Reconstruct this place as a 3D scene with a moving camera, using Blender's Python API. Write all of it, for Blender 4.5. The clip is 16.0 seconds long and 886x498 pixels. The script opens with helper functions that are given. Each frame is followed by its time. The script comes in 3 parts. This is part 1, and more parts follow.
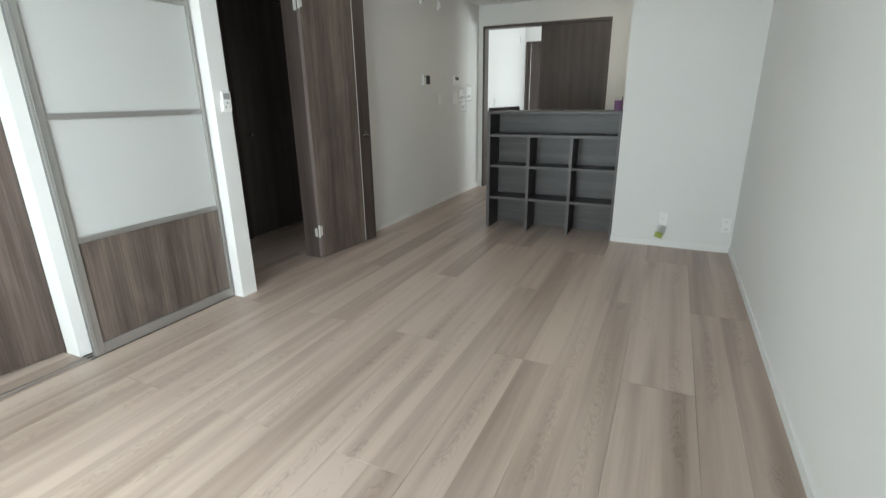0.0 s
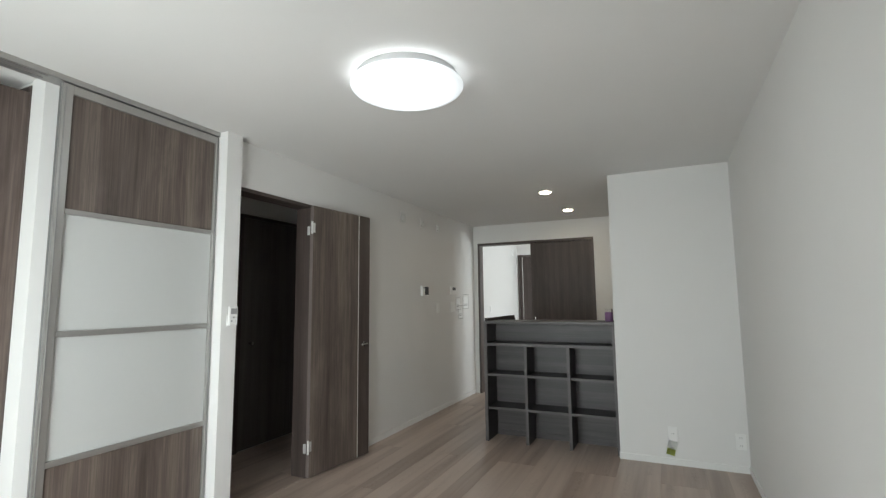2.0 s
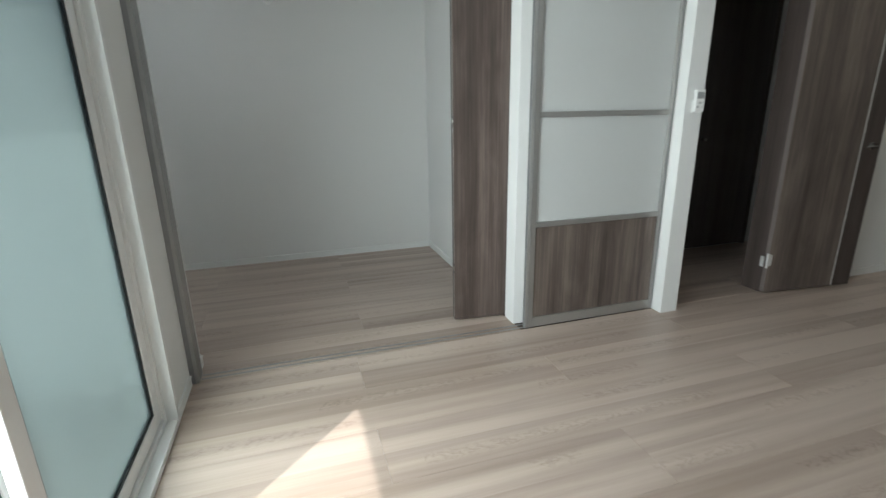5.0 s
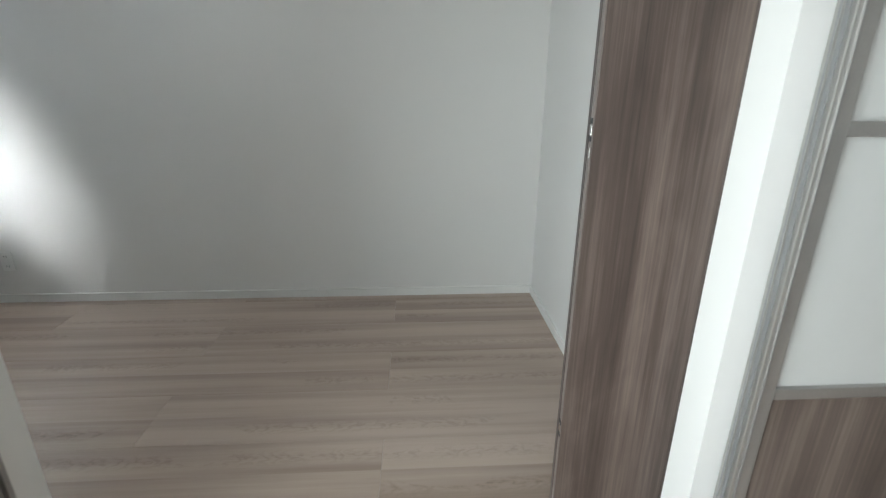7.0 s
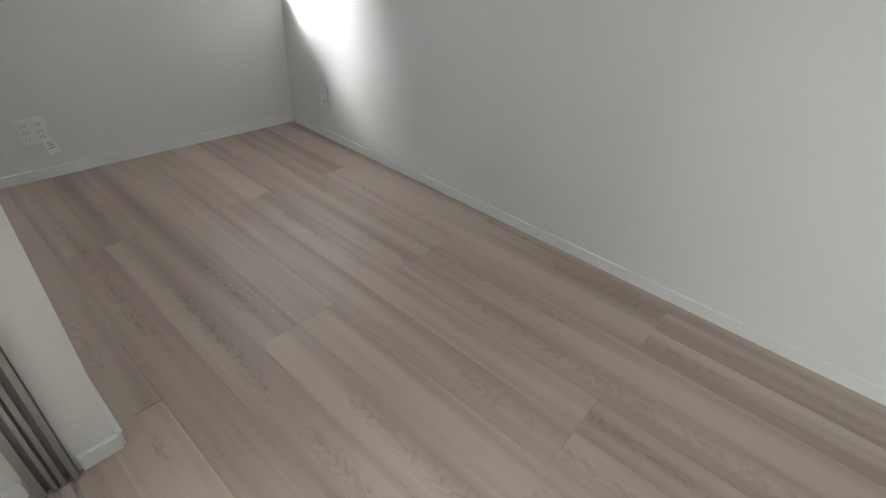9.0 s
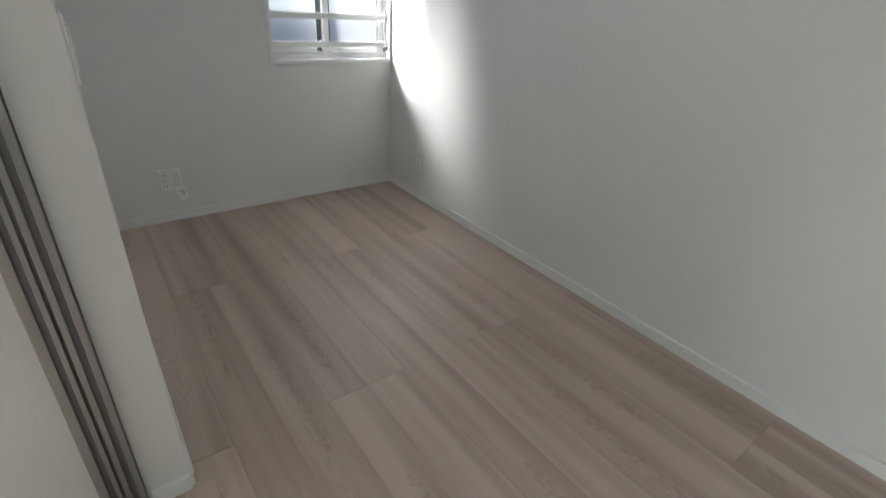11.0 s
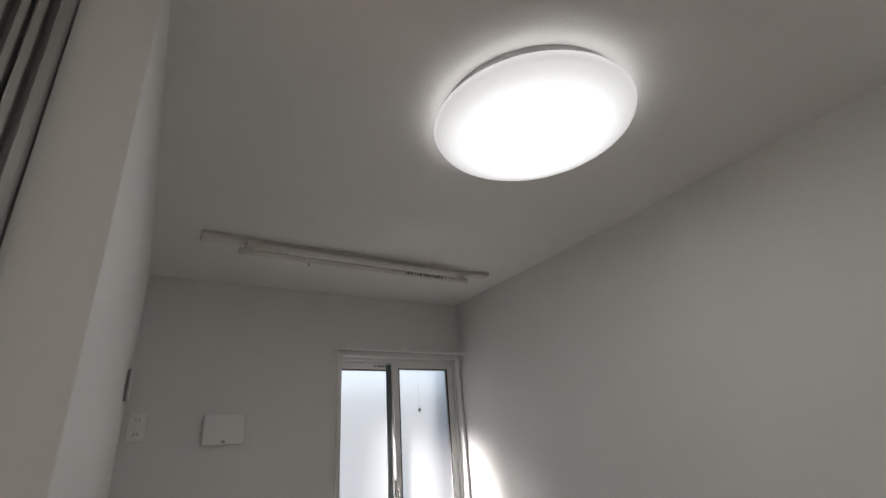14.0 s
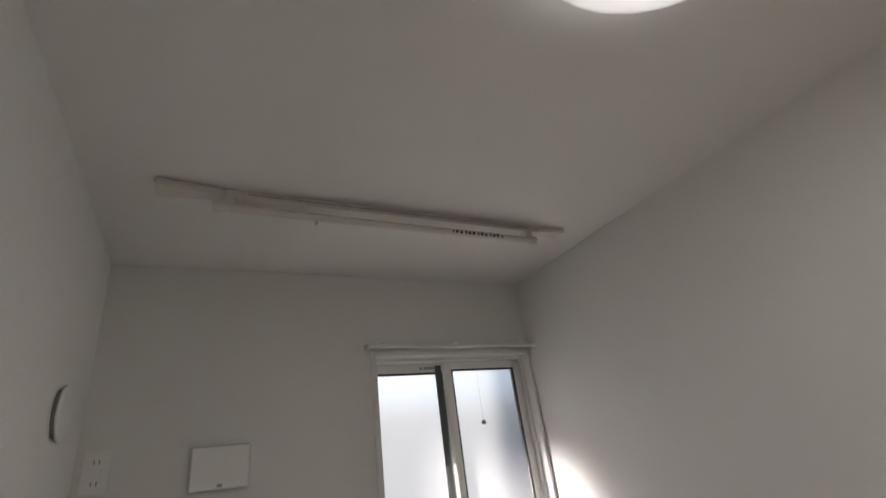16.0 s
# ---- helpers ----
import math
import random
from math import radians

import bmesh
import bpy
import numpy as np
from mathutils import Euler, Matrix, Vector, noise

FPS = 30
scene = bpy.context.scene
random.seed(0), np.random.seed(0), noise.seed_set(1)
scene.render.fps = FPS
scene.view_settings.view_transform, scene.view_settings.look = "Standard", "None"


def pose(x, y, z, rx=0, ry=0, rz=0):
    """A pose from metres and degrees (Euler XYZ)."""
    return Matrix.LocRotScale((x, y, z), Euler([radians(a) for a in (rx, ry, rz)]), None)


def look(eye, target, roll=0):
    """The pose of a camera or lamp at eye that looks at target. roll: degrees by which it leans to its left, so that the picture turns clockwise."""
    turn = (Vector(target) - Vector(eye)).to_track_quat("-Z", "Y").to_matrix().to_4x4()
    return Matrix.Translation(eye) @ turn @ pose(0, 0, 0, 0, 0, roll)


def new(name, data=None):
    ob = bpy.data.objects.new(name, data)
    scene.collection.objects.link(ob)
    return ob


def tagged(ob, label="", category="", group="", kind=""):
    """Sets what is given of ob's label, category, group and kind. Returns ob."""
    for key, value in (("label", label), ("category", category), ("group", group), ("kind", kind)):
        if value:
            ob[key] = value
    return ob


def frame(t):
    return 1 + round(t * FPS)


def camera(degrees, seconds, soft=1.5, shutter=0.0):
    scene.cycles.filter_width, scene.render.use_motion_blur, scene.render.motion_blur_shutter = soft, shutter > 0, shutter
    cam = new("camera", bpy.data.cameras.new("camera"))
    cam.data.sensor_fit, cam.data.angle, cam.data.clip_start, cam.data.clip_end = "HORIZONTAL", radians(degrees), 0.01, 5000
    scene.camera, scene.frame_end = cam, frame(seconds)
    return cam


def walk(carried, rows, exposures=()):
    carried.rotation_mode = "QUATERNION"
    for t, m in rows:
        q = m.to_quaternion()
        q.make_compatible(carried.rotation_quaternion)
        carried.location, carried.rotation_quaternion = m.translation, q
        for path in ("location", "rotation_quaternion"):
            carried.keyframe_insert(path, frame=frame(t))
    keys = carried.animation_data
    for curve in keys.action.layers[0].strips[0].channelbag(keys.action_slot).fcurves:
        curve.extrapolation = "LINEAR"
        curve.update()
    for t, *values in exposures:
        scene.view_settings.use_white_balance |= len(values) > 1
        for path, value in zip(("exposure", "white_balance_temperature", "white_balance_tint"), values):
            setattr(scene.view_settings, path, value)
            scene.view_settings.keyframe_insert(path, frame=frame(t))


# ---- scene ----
cam = camera(86.1, 16.0, soft=1.3, shutter=0.2)
PATH = [
    (0, (2.51, -2.045, 1.232), (1.693, -0.323, 0.628), -0.8),
    (0.5, (2.51, -2.054, 1.278), (1.67, -0.259, 1.006), -0.4),
    (1, (2.523, -2.065, 1.312), (1.677, -0.254, 1.372), -0.6),
    (1.5, (2.533, -2.071, 1.327), (1.695, -0.274, 1.59), -0.6),
    (2, (2.529, -2.065, 1.314), (1.692, -0.261, 1.531), -0.6),
    (2.5, (2.528, -2.061, 1.288), (1.681, -0.25, 1.233), -1.1),
    (3, (2.528, -2.057, 1.255), (1.669, -0.275, 0.961), -1.6),
    (3.5, (2.521, -2.061, 1.25), (1.633, -0.317, 0.838), -1.8),
    (4, (2.48, -2.062, 1.224), (1.309, -0.512, 0.749), -2.3),
    (4.5, (2.395, -2.069, 1.204), (0.756, -1.047, 0.685), -1.8),
    (4.7, (2.341, -2.063, 1.201), (0.588, -1.261, 0.67), -1.5),
    (6.8, (0.996, -1.685, 1.262), (-0.897, -1.558, 0.628), -0.7),
    (7, (0.841, -1.609, 1.254), (-1.043, -1.501, 0.593), 0.3),
    (7.5, (0.455, -1.447, 1.232), (-1.408, -1.545, 0.51), 1.0),
    (8, (0.147, -1.455, 1.214), (-1.605, -1.888, 0.353), 2.8),
    (8.5, (-0.045, -1.525, 1.17), (-1.557, -2.313, 0.124), 4.2),
    (8.7, (-0.095, -1.529, 1.169), (-1.486, -2.454, 0.07), 4.3),
    (10.8, (-0.169, -1.586, 1.213), (-1.263, -2.866, 0.134), 5.4),
    (11, (-0.158, -1.549, 1.225), (-1.263, -2.92, 0.278), 4.2),
    (11.5, (-0.157, -1.519, 1.264), (-1.273, -3.055, 0.637), 2.4),
    (12, (-0.152, -1.503, 1.31), (-1.266, -3.122, 0.939), 0.2),
    (12.5, (-0.142, -1.496, 1.331), (-1.219, -3.158, 1.048), -0.4),
    (13, (-0.153, -1.539, 1.371), (-1.23, -3.222, 1.291), -2.0),
    (13.5, (-0.194, -1.699, 1.47), (-1.266, -3.321, 1.94), -4.9),
    (14, (-0.248, -1.88, 1.55), (-1.23, -3.439, 2.328), -4.1),
    (14.5, (-0.384, -2.077, 1.623), (-1.365, -3.492, 2.639), -3.5),
    (15, (-0.425, -2.166, 1.656), (-1.4, -3.569, 2.696), -6.6),
    (15.5, (-0.437, -2.249, 1.654), (-1.397, -3.71, 2.625), -7.6),
    (16, (-0.493, -2.52, 1.61), (-1.36, -4.117, 2.443), -7.7),
]
EXPOSURES = [
    (0.0, 0.61, 6300, 6), (1.0, 0.46, 6450, 9), (2.0, 0.38, 6500, 9), (2.5, 0.43, 6500, 9), (3.0, 0.58, 6400, 7), (3.5, 0.62, 6350, 6), (4.0, 0.44, 6300, 6), (4.3, 0.20, 6250, 5), (4.7, 0.04, 6250, 5),
    (6.8, 0.38, 6350, 7), (7.5, 0.43, 6400, 9), (8.0, 0.48, 6300, 6), (8.7, 0.72, 6500, 11), (11.0, 0.42, 6550, 10), (12.5, 0.31, 6900, 15), (13.0, 0.36, 6900, 15), (13.5, -0.06, 6950, 15),
    (14.0, -0.09, 7000, 16), (14.5, 0.04, 7050, 16), (15.0, -0.06, 7050, 16), (15.5, -0.12, 7050, 16), (16.0, 0.03, 7400, 19),
]
walk(cam, [(t, look(eye, target, roll)) for t, eye, target, roll in PATH], EXPOSURES)

# ---- world, sun and large lights ----
SUN_DIR = Vector((-0.485, 0.485, -0.728))  # the way the sunlight travels
world = bpy.data.worlds.new("world")
scene.world = world
world.use_nodes = True
wn = world.node_tree
sky = wn.nodes.new("ShaderNodeTexSky")
sky.sky_type = "NISHITA"
sky.sun_disc = False
sky.sun_elevation = radians(46.7)
sky.sun_rotation = radians(135)
wn.links.new(sky.outputs[0], wn.nodes["Background"].inputs[0])
wn.nodes["Background"].inputs[1].default_value = 0.15

sun = new("sun", bpy.data.lights.new("sun", "SUN"))
sun.data.energy, sun.data.angle, sun.data.color = 5.0, radians(0.5), (1.0, 0.95, 0.88)
sun.matrix_world = look((0, 0, 8), Vector((0, 0, 8)) + SUN_DIR)


def window_light(name, eye, target, width, height, watts, color, spread=180):
    lamp = new(name, bpy.data.lights.new(name, "AREA"))
    lamp.data.shape, lamp.data.size, lamp.data.size_y = "RECTANGLE", width, height
    lamp.data.energy, lamp.data.color, lamp.data.spread = watts, color, radians(spread)
    lamp.matrix_world = look(eye, target)
    return lamp


# area lamps added in place of daylight: balcony window's clear sash, sun scattered by the frosted bedroom window and
# the bright sky in it (both outside the panes), the balcony window's frosted sash, added washroom window
window_light("window_light", (1.60, -2.635, 1.05), (0.90, -0.6, 0.75), 0.70, 1.80, 21, (0.93, 0.98, 1.0), 148)
# narrow lamp added outside the panes to throw the glow on the west wall
window_light("window_light", (-1.14, -4.93, 1.66), (-1.84, -4.38, 1.06), 0.34, 0.56, 14, (0.97, 0.99, 1.0), 40)
window_light("window_light", (-1.48, -5.15, 1.72), (-1.48, -4.0, 1.60), 1.30, 1.40, 3.4, (0.90, 0.98, 1.0))
window_light("window_light", (0.78, -2.6335, 1.016), (0.78, -1.0, 1.016), 0.70, 1.78, 21, (0.90, 1.0, 0.98), 158)
# brightens the washroom through a window that is added out of view
window_light("window_light", (2.44, 5.7, 1.5), (0.0, 5.6, 1.2), 0.95, 0.95, 27, (0.93, 0.99, 1.0))

# ---- materials ----
def nodes_of(name):
    m = bpy.data.materials.new(name)
    m.use_nodes = True
    return m, m.node_tree, m.node_tree.nodes["Principled BSDF"]


def link(t, a, b):
    t.links.new(a, b)


def math_node(t, op, a, b=None):
    n = t.nodes.new("ShaderNodeMath")
    n.operation = op
    for i, v in enumerate((a, b)):
        if v is None:
            continue
        if isinstance(v, (int, float)):
            n.inputs[i].default_value = v
        else:
            link(t, v, n.inputs[i])
    return n.outputs[0]


def noise_node(t, vec, scale, detail=4.0, rough=0.55, w=None, distortion=0.0):
    n = t.nodes.new("ShaderNodeTexNoise")
    n.noise_dimensions = "4D" if w is not None else "3D"
    n.inputs["Scale"].default_value, n.inputs["Detail"].default_value = scale, detail
    n.inputs["Roughness"].default_value, n.inputs["Distortion"].default_value = rough, distortion
    link(t, vec, n.inputs["Vector"])
    if w is not None:
        link(t, w, n.inputs["W"])
    return n.outputs["Fac"]


def scaled(t, vec, sx, sy, sz):
    n = t.nodes.new("ShaderNodeMapping")
    n.inputs["Scale"].default_value = (sx, sy, sz)
    link(t, vec, n.inputs["Vector"])
    return n.outputs[0]


def ramp(t, fac, stops):
    n = t.nodes.new("ShaderNodeValToRGB")
    r = n.color_ramp
    while len(r.elements) < len(stops):
        r.elements.new(0.5)
    for e, (p, c) in zip(r.elements, stops):
        e.position, e.color = p, (*c, 1)
    link(t, fac, n.inputs[0])
    return n.outputs[0]


def bump(t, height, strength, distance, bsdf):
    n = t.nodes.new("ShaderNodeBump")
    n.inputs["Strength"].default_value, n.inputs["Distance"].default_value = strength, distance
    link(t, height, n.inputs["Height"])
    link(t, n.outputs[0], bsdf.inputs["Normal"])


def plain(name, color, rough=0.5, metal=0.0, speck=0.06, scale=30.0, grain=0.0):
    """A plain surface with slight unevenness at two scales."""
    m, t, b = nodes_of(name)
    co = t.nodes.new("ShaderNodeTexCoord").outputs["Object"]
    n1 = noise_node(t, co, scale * 6, 3)
    n2 = noise_node(t, co, scale * 0.12, 2)
    v = math_node(t, "ADD", math_node(t, "MULTIPLY", n1, 0.4), math_node(t, "MULTIPLY", n2, 0.6))
    lo = tuple(c * (1 - speck) for c in color)
    hi = tuple(min(1.0, c * (1 + speck)) for c in color)
    link(t, ramp(t, v, [(0.3, lo), (0.7, hi)]), b.inputs["Base Color"])
    b.inputs["Roughness"].default_value, b.inputs["Metallic"].default_value = rough, metal
    if grain:
        bump(t, n1, 0.3, grain, b)
    return m


def wallpaper(name, color, relief=0.0006):
    """White vinyl wallpaper with a fine woven relief."""
    m, t, b = nodes_of(name)
    co = t.nodes.new("ShaderNodeTexCoord").outputs["Object"]
    big = noise_node(t, co, 0.9, 3)
    fine = noise_node(t, co, 420, 3, 0.7)
    weave = noise_node(t, scaled(t, co, 260, 260, 90), 1.0, 2)
    link(t, ramp(t, big, [(0.3, tuple(c * 0.97 for c in color)), (0.7, color)]), b.inputs["Base Color"])
    b.inputs["Roughness"].default_value = 0.75
    coarse = noise_node(t, co, 120, 2)
    bump(t, math_node(t, "ADD", math_node(t, "ADD", fine, weave), coarse), 0.4, relief, b)
    return m


def oak_floor(name):
    """Greige oak boards: each board is printed with two strips that differ in tone, with long grain and dark cathedral figures."""
    m, t, b = nodes_of(name)
    co = t.nodes.new("ShaderNodeTexCoord").outputs["Object"]
    rnd = t.nodes.new("ShaderNodeObjectInfo").outputs["Random"]
    sep = t.nodes.new("ShaderNodeSeparateXYZ")
    link(t, co, sep.inputs[0])
    strip = math_node(t, "FLOOR", math_node(t, "MULTIPLY", sep.outputs[0], 1 / 0.1516))
    w = math_node(t, "ADD", math_node(t, "MULTIPLY", rnd, 93.0), math_node(t, "MULTIPLY", strip, 7.31))
    white = t.nodes.new("ShaderNodeTexWhiteNoise")
    white.noise_dimensions = "1D"
    link(t, w, white.inputs["W"])
    tone = white.outputs["Value"]
    streak = noise_node(t, scaled(t, co, 10, 0.40, 1), 1.0, 3, 0.5, w)
    fine = noise_node(t, scaled(t, co, 210, 5, 1), 1.0, 4, 0.65, w)
    patch = noise_node(t, scaled(t, co, 3, 0.8, 1), 1.0, 2, 0.5, w)
    # cathedral figures down the middle of a strip
    u = math_node(t, "SUBTRACT", math_node(t, "FRACT", math_node(t, "MULTIPLY", sep.outputs[0], 1 / 0.1516)), 0.5)
    wob = noise_node(t, scaled(t, co, 22, 9, 1), 1.0, 3, 0.6, w)
    u2 = math_node(t, "MULTIPLY", math_node(t, "MULTIPLY", u, u), 7.0)
    ph = math_node(t, "ADD", math_node(t, "MULTIPLY", sep.outputs[1], 7.0), math_node(t, "ADD", u2, math_node(t, "MULTIPLY", wob, 3.4)))
    rings = math_node(t, "POWER", math_node(t, "ABSOLUTE", math_node(t, "SINE", math_node(t, "MULTIPLY", ph, 5.5))), 0.6)
    rings = math_node(t, "SUBTRACT", 1.0, rings)
    mid = math_node(t, "SUBTRACT", 1.0, math_node(t, "MINIMUM", math_node(t, "MULTIPLY", math_node(t, "ABSOLUTE", u), 3.6), 1.0))
    where = math_node(t, "GREATER_THAN", noise_node(t, scaled(t, co, 1.5, 1.1, 1), 1.0, 1, 0.5, w), 0.50)
    fig = math_node(t, "MULTIPLY", math_node(t, "MULTIPLY", rings, mid), where)
    v = math_node(t, "ADD", math_node(t, "MULTIPLY", tone, 0.13), math_node(t, "MULTIPLY", streak, 0.86))
    v = math_node(t, "ADD", v, math_node(t, "MULTIPLY", fine, 0.16))
    v = math_node(t, "ADD", v, math_node(t, "MULTIPLY", patch, 0.15))
    v = math_node(t, "SUBTRACT", v, math_node(t, "MULTIPLY", fig, 0.16))
    link(t, ramp(t, v, [(0.20, (0.121, 0.085, 0.066)), (0.40, (0.245, 0.182, 0.147)), (0.56, (0.353, 0.273, 0.226)), (0.76, (0.490, 0.395, 0.335))]), b.inputs["Base Color"])
    link(t, math_node(t, "ADD", 0.27, math_node(t, "MULTIPLY", fine, 0.16)), b.inputs["Roughness"])
    bump(t, math_node(t, "SUBTRACT", fine, math_node(t, "MULTIPLY", fig, 0.8)), 0.25, 0.0006, b)
    return m


def veneer(name, dark, mid, light, along=2, rough=0.5):
    """Printed wood veneer with the grain along one axis."""
    m, t, b = nodes_of(name)
    co = t.nodes.new("ShaderNodeTexCoord").outputs["Object"]
    rnd = t.nodes.new("ShaderNodeObjectInfo").outputs["Random"]
    w = math_node(t, "MULTIPLY", rnd, 57.0)
    broad, fine_s = [13.0] * 3, [130.0] * 3
    broad[along], fine_s[along] = 0.38, 2.2
    wide = noise_node(t, scaled(t, co, *broad), 1.0, 4, 0.6, w, 0.4)
    fine = noise_node(t, scaled(t, co, *fine_s), 1.0, 4, 0.7, w)
    knot_s = [7.0] * 3
    knot_s[along] = 1.6
    kn = noise_node(t, scaled(t, co, *knot_s), 1.0, 3, 0.6, w, 1.6)
    v = math_node(t, "ADD", math_node(t, "MULTIPLY", wide, 0.62), math_node(t, "MULTIPLY", fine, 0.38))
    v = math_node(t, "ADD", v, math_node(t, "MULTIPLY", kn, 0.26))
    link(t, ramp(t, v, [(0.46, dark), (0.62, mid), (0.80, light)]), b.inputs["Base Color"])
    link(t, math_node(t, "ADD", rough - 0.06, math_node(t, "MULTIPLY", fine, 0.14)), b.inputs["Roughness"])
    bump(t, fine, 0.25, 0.0005, b)
    return m


def frosted(name, color, rough, through_share):
    """Obscure glass: part rough transmission, part diffuse transmission."""
    m, t, b = nodes_of(name)
    co = t.nodes.new("ShaderNodeTexCoord").outputs["Object"]
    n = noise_node(t, co, 260, 2)
    b.inputs["Base Color"].default_value = (*color, 1)
    b.inputs["Transmission Weight"].default_value = 1.0
    b.inputs["Roughness"].default_value = rough
    b.inputs["IOR"].default_value = 1.3
    bump(t, n, 0.15, 0.0008, b)
    tr = t.nodes.new("ShaderNodeBsdfTranslucent")
    tr.inputs[0].default_value = (*color, 1)
    mix = t.nodes.new("ShaderNodeMixShader")
    mix.inputs[0].default_value = through_share
    link(t, b.outputs[0], mix.inputs[1])
    link(t, tr.outputs[0], mix.inputs[2])
    link(t, mix.outputs[0], t.nodes["Material Output"].inputs[0])
    return m


def lamp_cover(name, radius, strength):
    """A lit opal lamp cover: brighter over the light board, fainter towards its rim."""
    m, t, b = nodes_of(name)
    co = t.nodes.new("ShaderNodeTexCoord").outputs["Object"]
    sep = t.nodes.new("ShaderNodeSeparateXYZ")
    link(t, co, sep.inputs[0])
    r = math_node(t, "SQRT", math_node(t, "ADD", math_node(t, "POWER", sep.outputs[0], 2.0), math_node(t, "POWER", sep.outputs[1], 2.0)))
    f = ramp(t, math_node(t, "DIVIDE", r, radius), [(0.40, (1, 1, 1)), (0.60, (0.24, 0.24, 0.24)), (0.73, (0.088, 0.090, 0.092)), (0.87, (0.058, 0.061, 0.063)), (0.98, (0.044, 0.046, 0.048)), (1.0, (0.056, 0.058, 0.060))])
    b.inputs["Base Color"].default_value = (0.85, 0.86, 0.87, 1)
    b.inputs["Roughness"].default_value = 0.35
    b.inputs["Emission Color"].default_value = (0.87, 0.955, 1.0, 1)
    link(t, math_node(t, "MULTIPLY", f, strength), b.inputs["Emission Strength"])
    return m


def glowing(name, color, strength):
    m, t, b = nodes_of(name)
    b.inputs["Base Color"].default_value = (0.9, 0.9, 0.9, 1)
    b.inputs["Emission Color"].default_value = (*color, 1)
    b.inputs["Emission Strength"].default_value = strength
    return m


def clear(name, color, rough=0.02):
    m, t, b = nodes_of(name)
    b.inputs["Base Color"].default_value = (*color, 1)
    b.inputs["Transmission Weight"].default_value = 1.0
    b.inputs["Roughness"].default_value = rough
    b.inputs["IOR"].default_value = 1.05
    return m


WALL = wallpaper("white_wallpaper", (0.75, 0.745, 0.73))
CEIL = wallpaper("ceiling_paper", (0.75, 0.745, 0.735), 0.0016)
OAK = oak_floor("greige_oak")
SUBFLOOR = plain("subfloor", (0.10, 0.08, 0.065), 0.8)
DOOR_WOOD = veneer("grey_brown_veneer", (0.046, 0.034, 0.029), (0.106, 0.081, 0.069), (0.218, 0.174, 0.148), 2, 0.45)
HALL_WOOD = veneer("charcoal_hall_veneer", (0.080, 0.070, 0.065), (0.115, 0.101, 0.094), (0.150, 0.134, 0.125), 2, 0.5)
DARK_DOOR = veneer("dark_brown_veneer", (0.030, 0.021, 0.018), (0.052, 0.038, 0.033), (0.085, 0.064, 0.056), 2, 0.5)
CLOSET_WOOD = veneer("red_brown_veneer", (0.032, 0.022, 0.019), (0.074, 0.053, 0.045), (0.160, 0.121, 0.104), 2, 0.45)
TRIM_WOOD = veneer("dark_trim_veneer", (0.042, 0.031, 0.027), (0.068, 0.051, 0.045), (0.105, 0.082, 0.073), 2, 0.45)
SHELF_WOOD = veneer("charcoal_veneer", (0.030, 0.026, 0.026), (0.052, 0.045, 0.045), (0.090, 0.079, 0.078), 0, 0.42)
# shade on the shelf boards and light on their front edges, put into colour
SHELF_SHADED = veneer("shaded_charcoal_veneer", (0.014, 0.011, 0.011), (0.024, 0.019, 0.019), (0.040, 0.033, 0.033), 1, 0.4)
SHELF_LIT_EDGE = plain("lit_charcoal_edge", (0.092, 0.083, 0.082), 0.45, 0.0, 0.06, 20)
ALU = plain("satin_aluminium", (0.40, 0.39, 0.375), 0.36, 0.75, 0.05, 20)
# darker copy of the aluminium; on grooves its colour carries the shade
ALU_DARK = plain("shaded_aluminium", (0.35, 0.345, 0.34), 0.4, 0.7, 0.05, 20)
GROOVE_DARK = plain("groove_shaded_aluminium", (0.26, 0.262, 0.265), 0.45, 0.4, 0.05, 20)
MILK = plain("milk_acrylic", (0.50, 0.51, 0.50), 0.28, 0.0, 0.015, 6)
WHITE = plain("white_plastic", (0.81, 0.81, 0.795), 0.35, 0.0, 0.03, 25)
TRIM_WHITE = plain("white_trim", (0.775, 0.775, 0.76), 0.4, 0.0, 0.03, 12)
RESIN = plain("white_resin_frame", (0.78, 0.78, 0.77), 0.32, 0.0, 0.03, 18)
MATT = plain("matt_white_plastic", (0.70, 0.70, 0.685), 0.6, 0.0, 0.03, 25)
BAG_PAPER = plain("bright_paper", (0.86, 0.87, 0.86), 0.6, 0.0, 0.03, 40)
PALE_EDGE = plain("pale_edge_band", (0.17, 0.14, 0.13), 0.45, 0.0, 0.05, 20)
SHADED_BASE = plain("shaded_lamp_base", (0.48, 0.48, 0.48), 0.5, 0.0, 0.04, 25)
GREY = plain("grey_plastic", (0.33, 0.33, 0.33), 0.45, 0.0, 0.05, 25)
BLACK = plain("black_plastic", (0.014, 0.014, 0.016), 0.5, 0.0, 0.05, 25)
RUBBER = plain("dark_gasket", (0.03, 0.032, 0.034), 0.6, 0.0, 0.08, 25)
SHADED_STILE = plain("shaded_stile_teal", (0.10, 0.125, 0.13), 0.5, 0.0, 0.08, 25)
CHROME = plain("satin_nickel", (0.62, 0.61, 0.59), 0.22, 1.0, 0.03, 25)
# warm off-white, darkened for the shade on the rack's sides
RACK = plain("shade_toned_white_steel", (0.62, 0.585, 0.55), 0.45, 0.0, 0.05, 20)
HINGE_METAL = plain("bright_zinc", (0.72, 0.72, 0.70), 0.38, 0.4, 0.03, 25)
PAPER = plain("printed_paper", (0.72, 0.73, 0.71), 0.7, 0.0, 0.05, 40)
